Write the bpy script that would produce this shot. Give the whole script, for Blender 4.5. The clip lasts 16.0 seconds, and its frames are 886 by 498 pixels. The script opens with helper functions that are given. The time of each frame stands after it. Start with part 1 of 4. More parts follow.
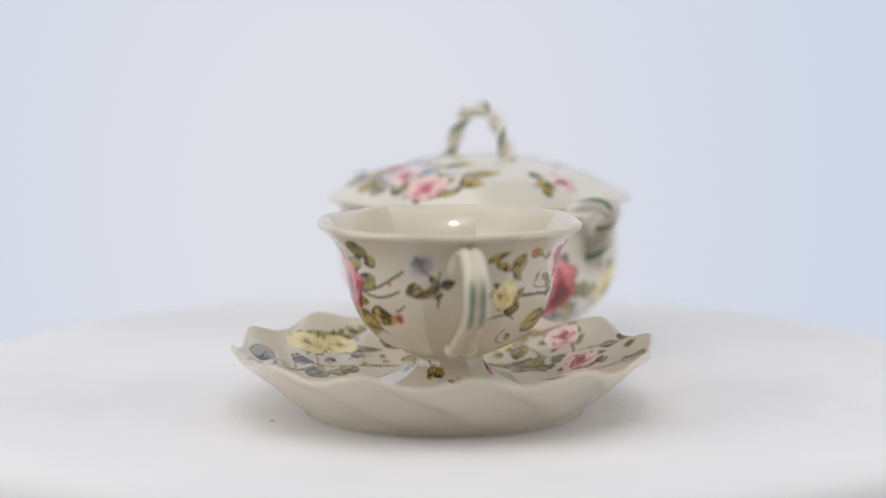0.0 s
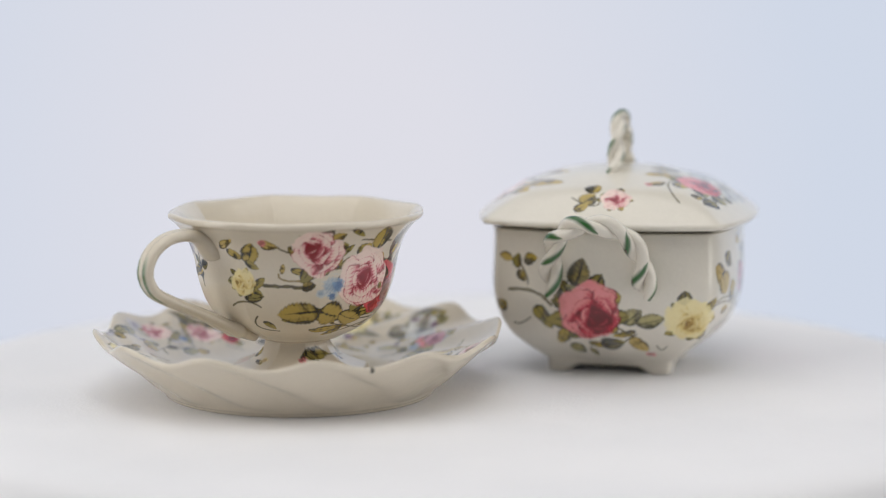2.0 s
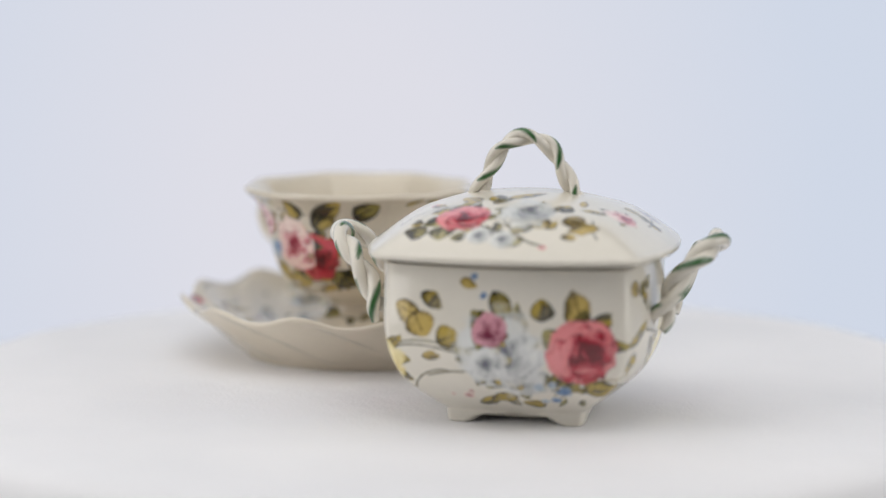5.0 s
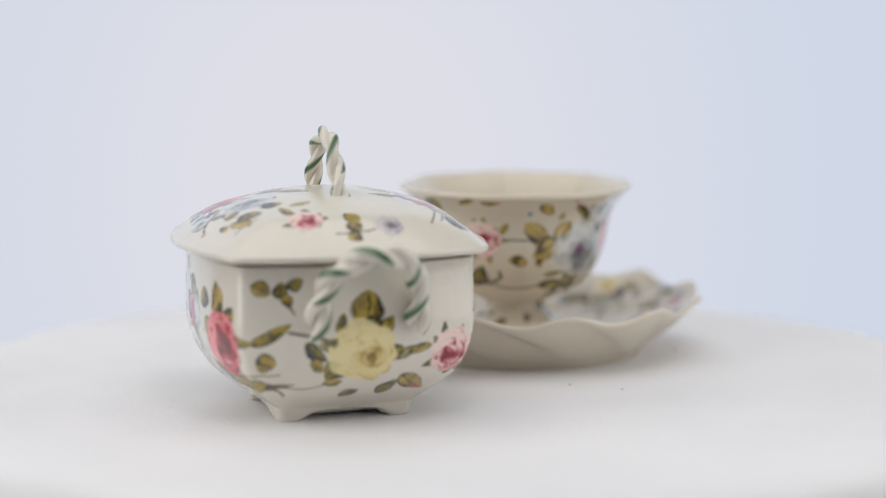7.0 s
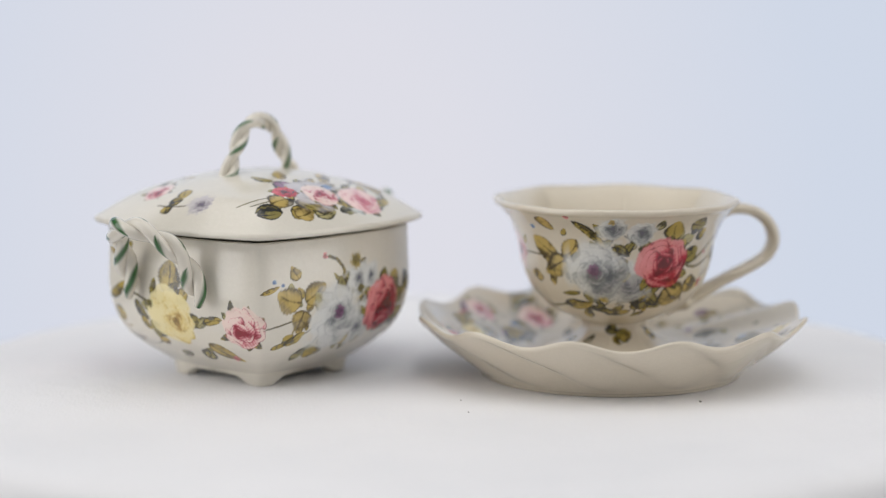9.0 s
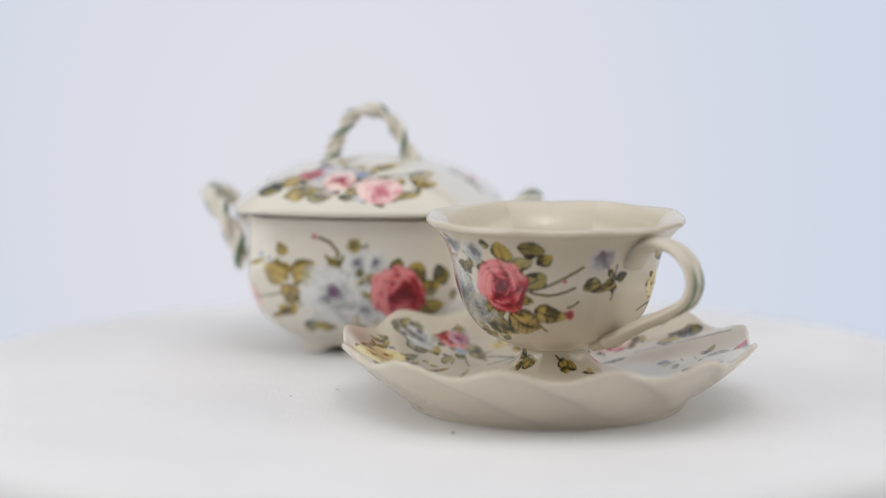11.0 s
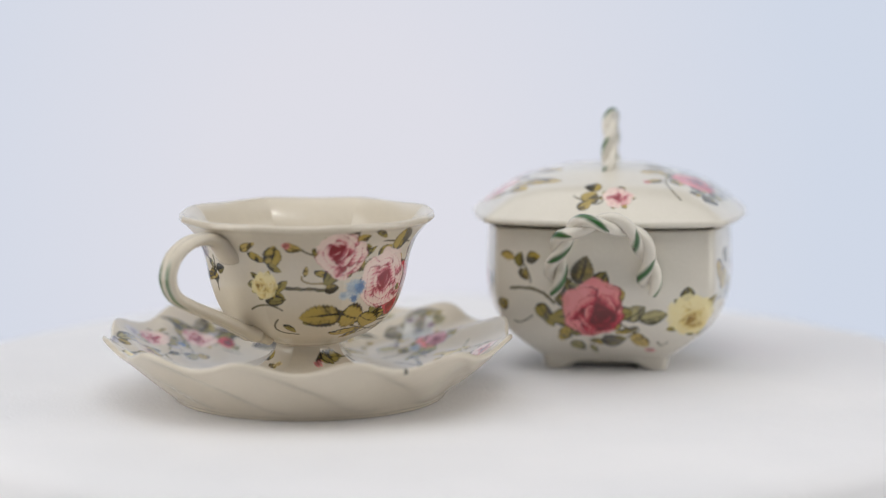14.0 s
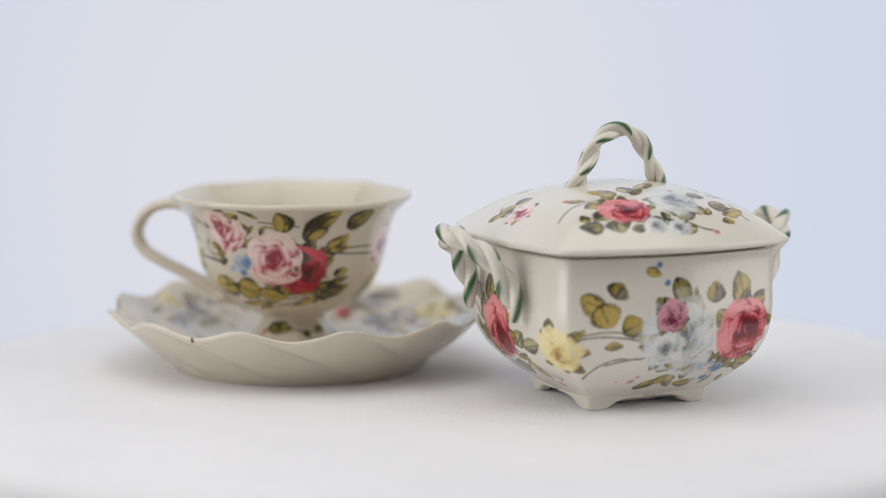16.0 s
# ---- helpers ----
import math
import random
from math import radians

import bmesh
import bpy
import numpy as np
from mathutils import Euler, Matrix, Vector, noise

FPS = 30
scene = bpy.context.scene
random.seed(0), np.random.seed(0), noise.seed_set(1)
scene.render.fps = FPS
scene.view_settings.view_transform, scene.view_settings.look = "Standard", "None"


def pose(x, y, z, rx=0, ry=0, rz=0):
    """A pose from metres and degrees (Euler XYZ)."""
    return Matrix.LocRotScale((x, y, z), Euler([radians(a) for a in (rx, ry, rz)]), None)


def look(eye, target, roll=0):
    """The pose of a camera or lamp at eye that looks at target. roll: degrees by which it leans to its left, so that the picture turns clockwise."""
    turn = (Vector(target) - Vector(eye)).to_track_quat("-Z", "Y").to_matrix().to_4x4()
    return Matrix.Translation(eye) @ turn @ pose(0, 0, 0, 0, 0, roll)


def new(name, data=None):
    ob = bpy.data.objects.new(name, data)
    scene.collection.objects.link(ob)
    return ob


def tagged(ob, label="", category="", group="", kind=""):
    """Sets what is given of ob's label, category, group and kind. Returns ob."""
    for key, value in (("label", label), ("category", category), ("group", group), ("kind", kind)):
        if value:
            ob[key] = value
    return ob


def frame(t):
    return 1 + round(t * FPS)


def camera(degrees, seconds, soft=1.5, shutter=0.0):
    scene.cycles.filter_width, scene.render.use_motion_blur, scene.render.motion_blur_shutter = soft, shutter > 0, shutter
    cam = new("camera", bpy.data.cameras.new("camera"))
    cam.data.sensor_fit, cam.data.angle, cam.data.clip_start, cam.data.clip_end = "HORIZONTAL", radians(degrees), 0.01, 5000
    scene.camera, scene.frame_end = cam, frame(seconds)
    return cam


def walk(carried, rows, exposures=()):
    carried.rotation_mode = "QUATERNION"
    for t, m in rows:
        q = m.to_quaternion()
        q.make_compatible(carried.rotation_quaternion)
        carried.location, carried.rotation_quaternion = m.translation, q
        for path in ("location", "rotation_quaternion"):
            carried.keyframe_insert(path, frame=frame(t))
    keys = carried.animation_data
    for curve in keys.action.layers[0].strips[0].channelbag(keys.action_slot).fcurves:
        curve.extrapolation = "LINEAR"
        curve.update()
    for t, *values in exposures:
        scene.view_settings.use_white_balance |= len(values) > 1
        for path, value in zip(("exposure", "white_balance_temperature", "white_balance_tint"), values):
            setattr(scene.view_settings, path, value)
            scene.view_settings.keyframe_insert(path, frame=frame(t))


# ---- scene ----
U = 0.0012          # one drawing unit in metres
TURN = 29.45        # degrees per second, clockwise seen from above

# ---- camera ----
EYE = Vector((0.0, -0.84, 0.1631))
AIM = EYE + Vector((-0.00200, 0.99090, -0.13450))
cam = camera(22.825, 16.0, soft=1.0)
cam.data.dof.use_dof = True
cam.data.dof.focus_distance = 0.796
cam.data.dof.aperture_fstop = 3.7
walk(cam, [(0.0, look(EYE, AIM)), (16.0, look(EYE, AIM))])

# ---- light ----
world = bpy.data.worlds.new("studio_air")
scene.world = world
world.use_nodes = True
world.node_tree.nodes["Background"].inputs[0].default_value = (0.95, 0.97, 1.0, 1)
world.node_tree.nodes["Background"].inputs[1].default_value = 0.25


def softbox(name, eye, target, w, h, watts, color):
    lamp = bpy.data.lights.new(name, "AREA")
    lamp.shape, lamp.size, lamp.size_y = "RECTANGLE", w, h
    lamp.energy, lamp.color = watts, color
    ob = new(name, lamp)
    ob.matrix_world = look(eye, target)
    return ob


softbox("softbox_overhead", (-0.10, -0.24, 1.20), (0, 0, 0), 1.9, 1.8, 11.3, (1.0, 0.985, 0.965))
softbox("softbox_side", (1.42, -0.36, 0.44), (0, 0, 0.03), 1.1, 1.5, 9.4, (1.0, 0.98, 0.955))
softbox("softbox_side", (-1.40, -0.46, 0.44), (0, 0, 0.03), 1.1, 1.5, 12.0, (1.0, 0.98, 0.965))
softbox("small_lamp", (0.09, -0.52, 0.96), (0, 0, 0.04), 0.03, 0.03, 0.6, (1.0, 0.98, 0.95))
scene.view_settings.exposure = 0.0


# ---- materials ----
def lin(r, g, b):
    """Linear colour from 0..255 display values."""
    return tuple(((c / 255 + 0.055) / 1.055) ** 2.4 if c > 10 else c / 255 / 12.92 for c in (r, g, b))


class Nodes:
    def __init__(self, name):
        self.mat = bpy.data.materials.new(name)
        self.mat.use_nodes = True
        self.tree = self.mat.node_tree
        self.shader = self.tree.nodes["Principled BSDF"]

    def add(self, kind, **inputs):
        node = self.tree.nodes.new(kind)
        for key, value in inputs.items():
            node.inputs[key.replace("_", " ")].default_value = value
        return node

    def link(self, a, b):
        self.tree.links.new(a, b)

    def noise(self, scale, detail=4.0, rough=0.55):
        coord = self.add("ShaderNodeTexCoord")
        tex = self.add("ShaderNodeTexNoise", Scale=scale, Detail=detail, Roughness=rough)
        self.link(coord.outputs["Object"], tex.inputs["Vector"])
        return tex.outputs["Fac"]

    def ramp(self, fac, a, b, lo=0.3, hi=0.7):
        node = self.add("ShaderNodeValToRGB")
        el = node.color_ramp.elements
        el[0].position, el[0].color = lo, (*a, 1)
        el[1].position, el[1].color = hi, (*b, 1)
        self.link(fac, node.inputs["Fac"])
        return node.outputs["Color"]

    def mix(self, kind, fac, a, b):
        node = self.tree.nodes.new("ShaderNodeMix")
        node.data_type, node.blend_type = "RGBA", kind
        node.inputs["Factor"].default_value = fac
        self.link(a, node.inputs[6])
        self.link(b, node.inputs[7])
        return node.outputs[2]

    def bump(self, height, strength, distance):
        node = self.add("ShaderNodeBump", Strength=strength, Distance=distance)
        self.link(height, node.inputs["Height"])
        return node.outputs["Normal"]


def glaze_material():
    """Cream porcelain; the printed flowers come from the colour layer of the mesh."""
    n = Nodes("cream_glazed_porcelain")
    paint = n.add("ShaderNodeVertexColor")
    paint.layer_name = "print"
    wash = n.ramp(n.noise(70.0), (0.955, 0.955, 0.95), (1, 1, 1))
    fine = n.ramp(n.noise(900.0, 2.0), (0.97, 0.97, 0.965), (1, 1, 1))
    both = n.mix("MULTIPLY", 1.0, wash, fine)
    n.link(n.mix("MULTIPLY", 1.0, paint.outputs["Color"], both), n.shader.inputs["Base Color"])
    gloss = n.add("ShaderNodeMapRange")
    gloss.inputs["To Min"].default_value, gloss.inputs["To Max"].default_value = 0.18, 0.27
    n.link(n.noise(110.0), gloss.inputs["Value"])
    n.link(gloss.outputs["Result"], n.shader.inputs["Roughness"])
    n.shader.inputs["IOR"].default_value = 1.5
    n.shader.inputs["Coat Weight"].default_value = 0.5
    n.shader.inputs["Coat Roughness"].default_value = 0.03
    n.link(n.bump(n.noise(160.0, 2.0), 0.10, 0.002), n.shader.inputs["Normal"])
    return n.mat


def cloth_material():
    n = Nodes("white_cotton_cloth")
    n.link(n.ramp(n.noise(9.0, 3.0), lin(232, 232, 234), lin(240, 239, 240)), n.shader.inputs["Base Color"])
    n.shader.inputs["Roughness"].default_value = 0.9
    n.shader.inputs["Sheen Weight"].default_value = 0.15
    coord = n.add("ShaderNodeTexCoord")
    weave = n.add("ShaderNodeTexVoronoi", Scale=760.0, Randomness=0.75)
    n.link(coord.outputs["Object"], weave.inputs["Vector"])
    fine = n.bump(weave.outputs["Distance"], 0.28, 0.0004)
    wide = n.add("ShaderNodeBump", Strength=0.22, Distance=0.004)
    n.link(n.noise(30.0, 4.0), wide.inputs["Height"])
    n.link(fine, wide.inputs["Normal"])
    n.link(wide.outputs["Normal"], n.shader.inputs["Normal"])
    return n.mat


def plain_material(name, color, rough, grain=40.0, depth=0.06):
    n = Nodes(name)
    dark = tuple(c * (1 - depth) for c in color)
    n.link(n.ramp(n.noise(grain), dark, color), n.shader.inputs["Base Color"])
    n.shader.inputs["Roughness"].default_value = rough
    n.link(n.bump(n.noise(grain * 6), 0.1, 0.002), n.shader.inputs["Normal"])
    return n.mat


def backdrop_material():
    """Glowing paper sheet: painted light, pale in the middle, bluer towards its sides."""
    n = Nodes("glowing_paper")
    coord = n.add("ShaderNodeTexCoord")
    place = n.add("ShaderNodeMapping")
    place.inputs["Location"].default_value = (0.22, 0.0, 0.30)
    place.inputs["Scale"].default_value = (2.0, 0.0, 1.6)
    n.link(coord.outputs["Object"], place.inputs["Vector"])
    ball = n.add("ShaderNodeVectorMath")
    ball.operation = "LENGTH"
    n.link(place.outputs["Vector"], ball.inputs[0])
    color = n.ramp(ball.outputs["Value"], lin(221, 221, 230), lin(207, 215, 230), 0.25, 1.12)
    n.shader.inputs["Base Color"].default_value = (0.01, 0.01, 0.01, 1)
    # the sheet emits this colour itself; no lamp stands behind it
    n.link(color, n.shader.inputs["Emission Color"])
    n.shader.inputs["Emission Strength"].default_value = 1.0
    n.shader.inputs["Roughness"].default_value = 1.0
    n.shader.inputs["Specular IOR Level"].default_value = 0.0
    return n.mat


GLAZE = glaze_material()
CLOTH = cloth_material()
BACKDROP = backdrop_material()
WALL = plain_material("grey_studio_paint", (0.38, 0.38, 0.39), 0.9)
TABLE = plain_material("grey_table", (0.30, 0.30, 0.31), 0.6)
LINT = plain_material("dark_lint", (0.26, 0.24, 0.23), 0.9)

CUP_COLS, DISH_COLS, BOWL_COLS, LID_COLS = 880, 1000, 1060, 860   # points round each body
GREEN = np.array(lin(30, 90, 32))
CREAM = np.array((0.698, 0.628, 0.510))     # teacup and saucer
PALE_CREAM = np.array((0.762, 0.717, 0.625))   # sugar bowl


# ---- mesh helpers ----
def mesh_object(name, verts, faces, material, parent=None, label="", smooth=True, colors=None):
    me = bpy.data.meshes.new(name)
    verts = np.asarray(verts, dtype=np.float64)
    me.from_pydata(verts.tolist(), [], faces if isinstance(faces, list) else faces.tolist())
    me.materials.append(material)
    if smooth:
        me.polygons.foreach_set("use_smooth", np.ones(len(me.polygons), dtype=bool))
    if material is GLAZE:
        if colors is None:
            colors = np.repeat(CREAM[None], len(verts), 0)
        layer = me.color_attributes.new("print", "FLOAT_COLOR", "POINT")
        rgba = np.ones((len(verts), 4), dtype=np.float32)
        rgba[:, :3] = colors
        layer.data.foreach_set("color", rgba.ravel())
    me.update()
    ob = new(name, me)
    if parent:
        ob.parent = parent
    if label:
        tagged(ob, label)
    return ob


def grid_faces(rows, cols, wrap=True):
    """Quads of a grid of rows x cols points, row after row, closed round its columns if wrap."""
    i = np.arange(rows - 1)[:, None]
    j = np.arange(cols if wrap else cols - 1)[None]
    k = (j + 1) % cols
    return np.stack([i * cols + j, i * cols + k, (i + 1) * cols + k, (i + 1) * cols + j], -1).reshape(-1, 4)


def smooth_line(points, step):
    """A Catmull-Rom curve through the points, sampled at even steps."""
    p = np.asarray(points, dtype=float)
    p = np.vstack([2 * p[0] - p[1], p, 2 * p[-1] - p[-2]])
    out = []
    for a, b, c, d in zip(p[:-3], p[1:-2], p[2:-1], p[3:]):
        t = np.linspace(0, 1, 24, endpoint=False)[:, None]
        out.append(0.5 * (2 * b + (c - a) * t + (2 * a - 5 * b + 4 * c - d) * t ** 2 + (3 * b - a - 3 * c + d) * t ** 3))
    out = np.vstack(out + [p[-2][None]])
    s = np.r_[0, np.cumsum(np.linalg.norm(np.diff(out, axis=0), axis=1))]
    even = np.linspace(0, s[-1], max(3, int(s[-1] / step) + 1))
    return np.stack([np.interp(even, s, out[:, i]) for i in range(out.shape[1])], 1)


def tube(path, radii, sides):
    """Verts and faces of a round tube with closed ends; radii per point."""
    path = np.asarray(path)
    tan = np.gradient(path, axis=0)
    tan /= np.linalg.norm(tan, axis=1)[:, None]
    side = np.cross(tan, np.array((0.0, 0.0, 1.0)))
    side[np.linalg.norm(side, axis=1) < 1e-3] = (1, 0, 0)
    for i in range(1, len(side)):
        side[i] = side[i - 1] - tan[i] * (side[i - 1] @ tan[i])
    side /= np.linalg.norm(side, axis=1)[:, None]
    up = np.cross(side, tan)
    a = np.linspace(0, 2 * math.pi, sides, endpoint=False)
    ring = side[:, None] * np.cos(a)[None, :, None] + up[:, None] * np.sin(a)[None, :, None]
    verts = path[:, None] + ring * np.asarray(radii)[:, None, None]
    faces = grid_faces(len(path), sides).tolist()
    faces.append(list(range(sides))[::-1])
    faces.append([(len(path) - 1) * sides + k for k in range(sides)])
    return verts.reshape(-1, 3), faces


def thing(name, label, category):
    return tagged(new(name), label, category)


# ---- printed flowers ----
# inks: (dark, light) display colours
OLIVE = (lin(56, 50, 10), lin(182, 158, 76))
OCHRE = (lin(112, 92, 36), lin(196, 170, 96))
MOSS = (lin(30, 31, 6), lin(156, 140, 68))
DARK = (lin(16, 17, 4), lin(138, 126, 64))
SAGE = (lin(74, 72, 42), lin(176, 166, 114))
STEEL = (lin(62, 58, 46), lin(160, 152, 132))
TWIG = (lin(66, 60, 28), lin(112, 100, 54))
PLUM = (lin(70, 36, 66), lin(140, 98, 130))
ROSE = (lin(108, 0, 20), lin(236, 146, 148), lin(192, 40, 62))
CRIMSON = (lin(84, 0, 14), lin(214, 70, 82), lin(168, 10, 32))
PINK = (lin(140, 8, 38), lin(244, 220, 210), lin(216, 122, 134))
BLUSH = (lin(200, 96, 114), lin(250, 218, 212))
LEMON = (lin(168, 132, 62), lin(240, 226, 170), lin(226, 202, 128))
WHITE = (lin(106, 110, 116), lin(226, 227, 224))
LILAC = (lin(116, 108, 120), lin(210, 204, 206))
MAUVE = (lin(116, 36, 62), lin(222, 160, 172))
BLUE = (lin(36, 78, 140), lin(126, 160, 196))
PALEBLUE = (lin(116, 144, 176), lin(200, 208, 212))


def speckle(p, size, seed):
    """Smooth random values between 0 and 1 at points p; size: the grain in units."""
    rng = np.random.RandomState(seed)
    k = rng.normal(size=(7, 3)) / size * 2.2
    f = rng.uniform(0, 6.28, 7)
    return 0.5 + 0.5 * np.tanh(np.sin(p @ k.T + f).sum(1) / 2.0)


def ease(x, a, b):
    t = np.clip((x - a) / (b - a), 0, 1)
    return t * t * (3 - 2 * t)


class Canvas:
    """Brushes for the colour layer of a body of revolution: points are (angle, height) or (angle, radius)."""

    def __init__(self, v, col, cols, first, last, radial, depth=1.0):
        self.p, self.col, self.cols, self.radial = v[first:last], col[first:last], cols, radial
        self.grid = self.p.reshape(-1, cols, 3)
        self.key = np.hypot(self.grid[..., 0], self.grid[..., 1]) if radial else self.grid[..., 2]
        self.count, self.depth = 0, depth

    def place(self, angle, h):
        j = int(round((angle % 360) / 360 * self.cols)) % self.cols
        i = int(np.clip(np.argmin(np.abs(self.key[:, j] - h)), 1, len(self.grid) - 2))
        g = self.grid
        n = np.cross(g[i, (j + 2) % self.cols] - g[i, j - 2], g[i + 1, j] - g[i - 1, j])
        n /= np.linalg.norm(n)
        if (self.radial and n[2] < 0) or (not self.radial and n[:2] @ g[i, j, :2] < 0):
            n = -n
        self.count += 1
        return g[i, j], n

    def near(self, c, reach, n, deep=5.0):
        d = self.p - c
        return np.where((np.einsum("ij,ij->i", d, d) < reach * reach) & (np.abs(d @ n) < deep))[0]

    def lay(self, idx, color, alpha):
        a = np.clip(alpha, 0, 1)[:, None]
        self.col[idx] = self.col[idx] * (1 - a) + color * a

    def leaf(self, a0, h0, a1, h1, width, ink):
        a, n = self.place(a0, h0)
        b, m = self.place(a1, h1)
        self.blade(a, b, (n + m) / np.linalg.norm(n + m), width, ink)

    def blade(self, a, b, n, width, ink):
        d = b - a
        length = np.linalg.norm(d)
        if length < 0.3:
            return
        width *= 1.42
        d /= length
        side = np.cross(n, d)
        idx = self.near((a + b) / 2, length * 0.64 + width, n)
        if not len(idx):
            return
        p = self.p[idx]
        q = p - a
        rng = np.random.RandomState(self.count * 5 + 1)
        bend, lean = rng.uniform(-0.22, 0.22), rng.choice((-1.0, 1.0))
        grain = speckle(p, 0.9, self.count)
        wash = speckle(p, max(width * 0.55, 1.3), self.count + 9)
        x = q @ d / length
        y = q @ side / width * 2 + bend * np.sin(math.pi * np.clip(x, 0, 1)) * 1.2
        saw = 0.10 * (((x * length / 1.25 + 0.3 * np.abs(y)) % 1.0) - 0.35) * (width > 3.0)
        prof = np.sin(math.pi * np.clip(x, 0.001, 0.999) ** rng.uniform(0.72, 0.95)) ** 0.72 - saw + 0.16 * (wash - 0.5)
        inside = ease(prof - np.abs(y), -0.07, 0.16) * ease(x, -0.03, 0.05) * ease(1.03 - x, 0, 0.06)
        edge = np.abs(y) / np.maximum(prof, 0.05)
        vein = 0.55 * np.exp(-((y + 0.08 * np.sin(3 * x)) / 0.09) ** 2) * ease(0.95 - x, 0, 0.3)
        ribs = 0.14 * np.clip(np.sin(length * 2.2 * x - 4.5 * np.abs(y) + 2 * wash), 0, 1) ** 4
        shade = 0.86 + 0.70 * (wash - 0.5) + 0.22 * (grain - 0.5) - vein - ribs - 0.42 * ease(lean * y, -0.1, 0.9)
        shade -= (0.95 if ink is DARK else 0.5) * ease(edge, 0.52, 1.0) * ease(wash + (0.5 if ink is DARK else 0.0), 0.2, 0.7)
        shade -= 0.5 * ease(0.22 - x, 0.0, 0.22)
        shade = ease(0.5 + (shade - 0.66) * self.depth, -0.05, 1.0)[:, None]
        self.lay(idx, np.array(ink[0]) / self.depth ** 2 * (1 - shade) + np.array(ink[1]) * shade, inside * np.minimum(1, (0.68 + 0.30 * wash) * self.depth))

    def foliage(self, a, h, da, dh, count, inks, size=3.0):
        """A loose filling of small leaves and twigs round (a, h), da degrees and dh units to each side."""
        rng = np.random.RandomState(int(a * 7 + h * 3) % 9973)
        for i in range(count):
            u, w = rng.uniform(-1, 1, 2)
            way, long = rng.uniform(0, 6.283), size * rng.uniform(0.7, 1.5)
            a0, h0 = a + u * da, h + w * dh
            step = long * math.cos(way) / (dh + 1e-6) * da * 0.8
            ink = inks[i % len(inks)]
            if i % 4 == 3:
                self.stem(a0, h0, a0 + step, h0 + long * math.sin(way) * 0.8, a0 + 1.7 * step, h0 + 1.2 * long * math.sin(way), 0.4, ink)
            else:
                self.leaf(a0, h0, a0 + step, h0 + long * math.sin(way), long * rng.uniform(0.4, 0.62), ink)

    def stem(self, a0, h0, a1, h1, a2, h2, width, ink):
        a1, a2 = a0 + (a1 - a0 + 180) % 360 - 180, a0 + (a2 - a0 + 180) % 360 - 180
        t = np.linspace(0, 1, 41)
        angle = a0 * (1 - t) * (1 - 2 * t) + a1 * 4 * t * (1 - t) + a2 * t * (2 * t - 1)
        high = h0 * (1 - t) * (1 - 2 * t) + h1 * 4 * t * (1 - t) + h2 * t * (2 * t - 1)
        pts = [self.place(a, h) for a, h in zip(angle, high)]
        self.count -= 40
        line = np.array([q for q, n in pts])
        line[1:-1] = (line[:-2] + line[1:-1] + line[2:]) / 3
        line = np.stack([np.interp(np.linspace(0, 40, 121), np.arange(41), line[:, k]) for k in range(3)], 1)
        idx = self.near(line[60], np.linalg.norm(line - line[60], axis=1).max() + 1.5, pts[20][1], 12.0)
        if not len(idx):
            return
        d = np.linalg.norm(self.p[idx][:, None] - line[None], axis=2)
        near = d.min(1)
        grain = speckle(self.p[idx], 1.2, self.count)
        w = max(width * 0.5, 0.24) * (0.75 + 0.5 * grain)
        shade = grain[:, None] * 0.8 / self.depth ** 2
        self.lay(idx, np.array(ink[0]) * (1 - shade) + np.array(ink[1]) * shade, ease(w + 0.20 - near, 0, 0.30) * 0.9)

    def dab(self, a, h, r, ink):
        c, n = self.place(a, h)
        idx = self.near(c, r * 1.6, n)
        q = np.linalg.norm(self.p[idx] - c, axis=1) / r
        grain = speckle(self.p[idx], 0.8, self.count)
        shade = np.clip(0.25 + 0.75 * q * grain * 1.2, 0, 1)[:, None]
        self.lay(idx, np.array(ink[0]) * (1 - shade) + np.array(ink[1]) * shade, ease(1.05 + 0.5 * (grain - 0.5) - q, -0.1, 0.35) * 0.92)

    def rose(self, a, h, r, ink, hx=0.0, hy=0.0):
        """A full rose: rings of overlapping petals round a heart that may sit off its middle."""
        r *= 1.1
        c, n = self.place(a, h)
        up = np.array((0.0, 0.0, 1.0)) if abs(n[2]) < 0.9 else np.array((-math.cos(math.radians(a)), -math.sin(math.radians(a)), 0))
        tx = np.cross(up, n)
        tx /= np.linalg.norm(tx)
        ty = np.cross(n, tx)
        idx = self.near(c, r * 1.5, n, r * 0.9 + 2)
        q = self.p[idx] - c
        x, y = q @ tx / r, q @ ty / r
        rng = np.random.RandomState(self.count * 7 + 3)
        dark, light = np.array(ink[0]), np.array(ink[1])
        coarse, fine = speckle(self.p[idx], r * 0.35, self.count), speckle(self.p[idx], 0.8, self.count + 50)
        white = ink is WHITE or ink is LILAC
        if r > (4.8 if white else 3.4):
            for i in range(7):
                b = 6.283 * (i + rng.uniform(-0.5, 0.5)) / 7
                way = math.cos(b) * tx + math.sin(b) * ty
                long = rng.uniform(1.04, 1.42)
                bend = (tx * math.sin(b) - ty * math.cos(b)) * rng.uniform(-0.3, 0.3)
                self.blade(c + way * r * 0.55, c + (way + bend) * r * long, n, r * rng.uniform(0.26, 0.5), (MOSS, OLIVE, DARK, SAGE, MOSS, DARK, OLIVE)[i])
        if white:
            halo = np.hypot(x, y) + 0.5 * (coarse - 0.5)
            self.lay(idx, light * 0.94, 0.62 * ease(1.32 - halo, 0, 0.5))
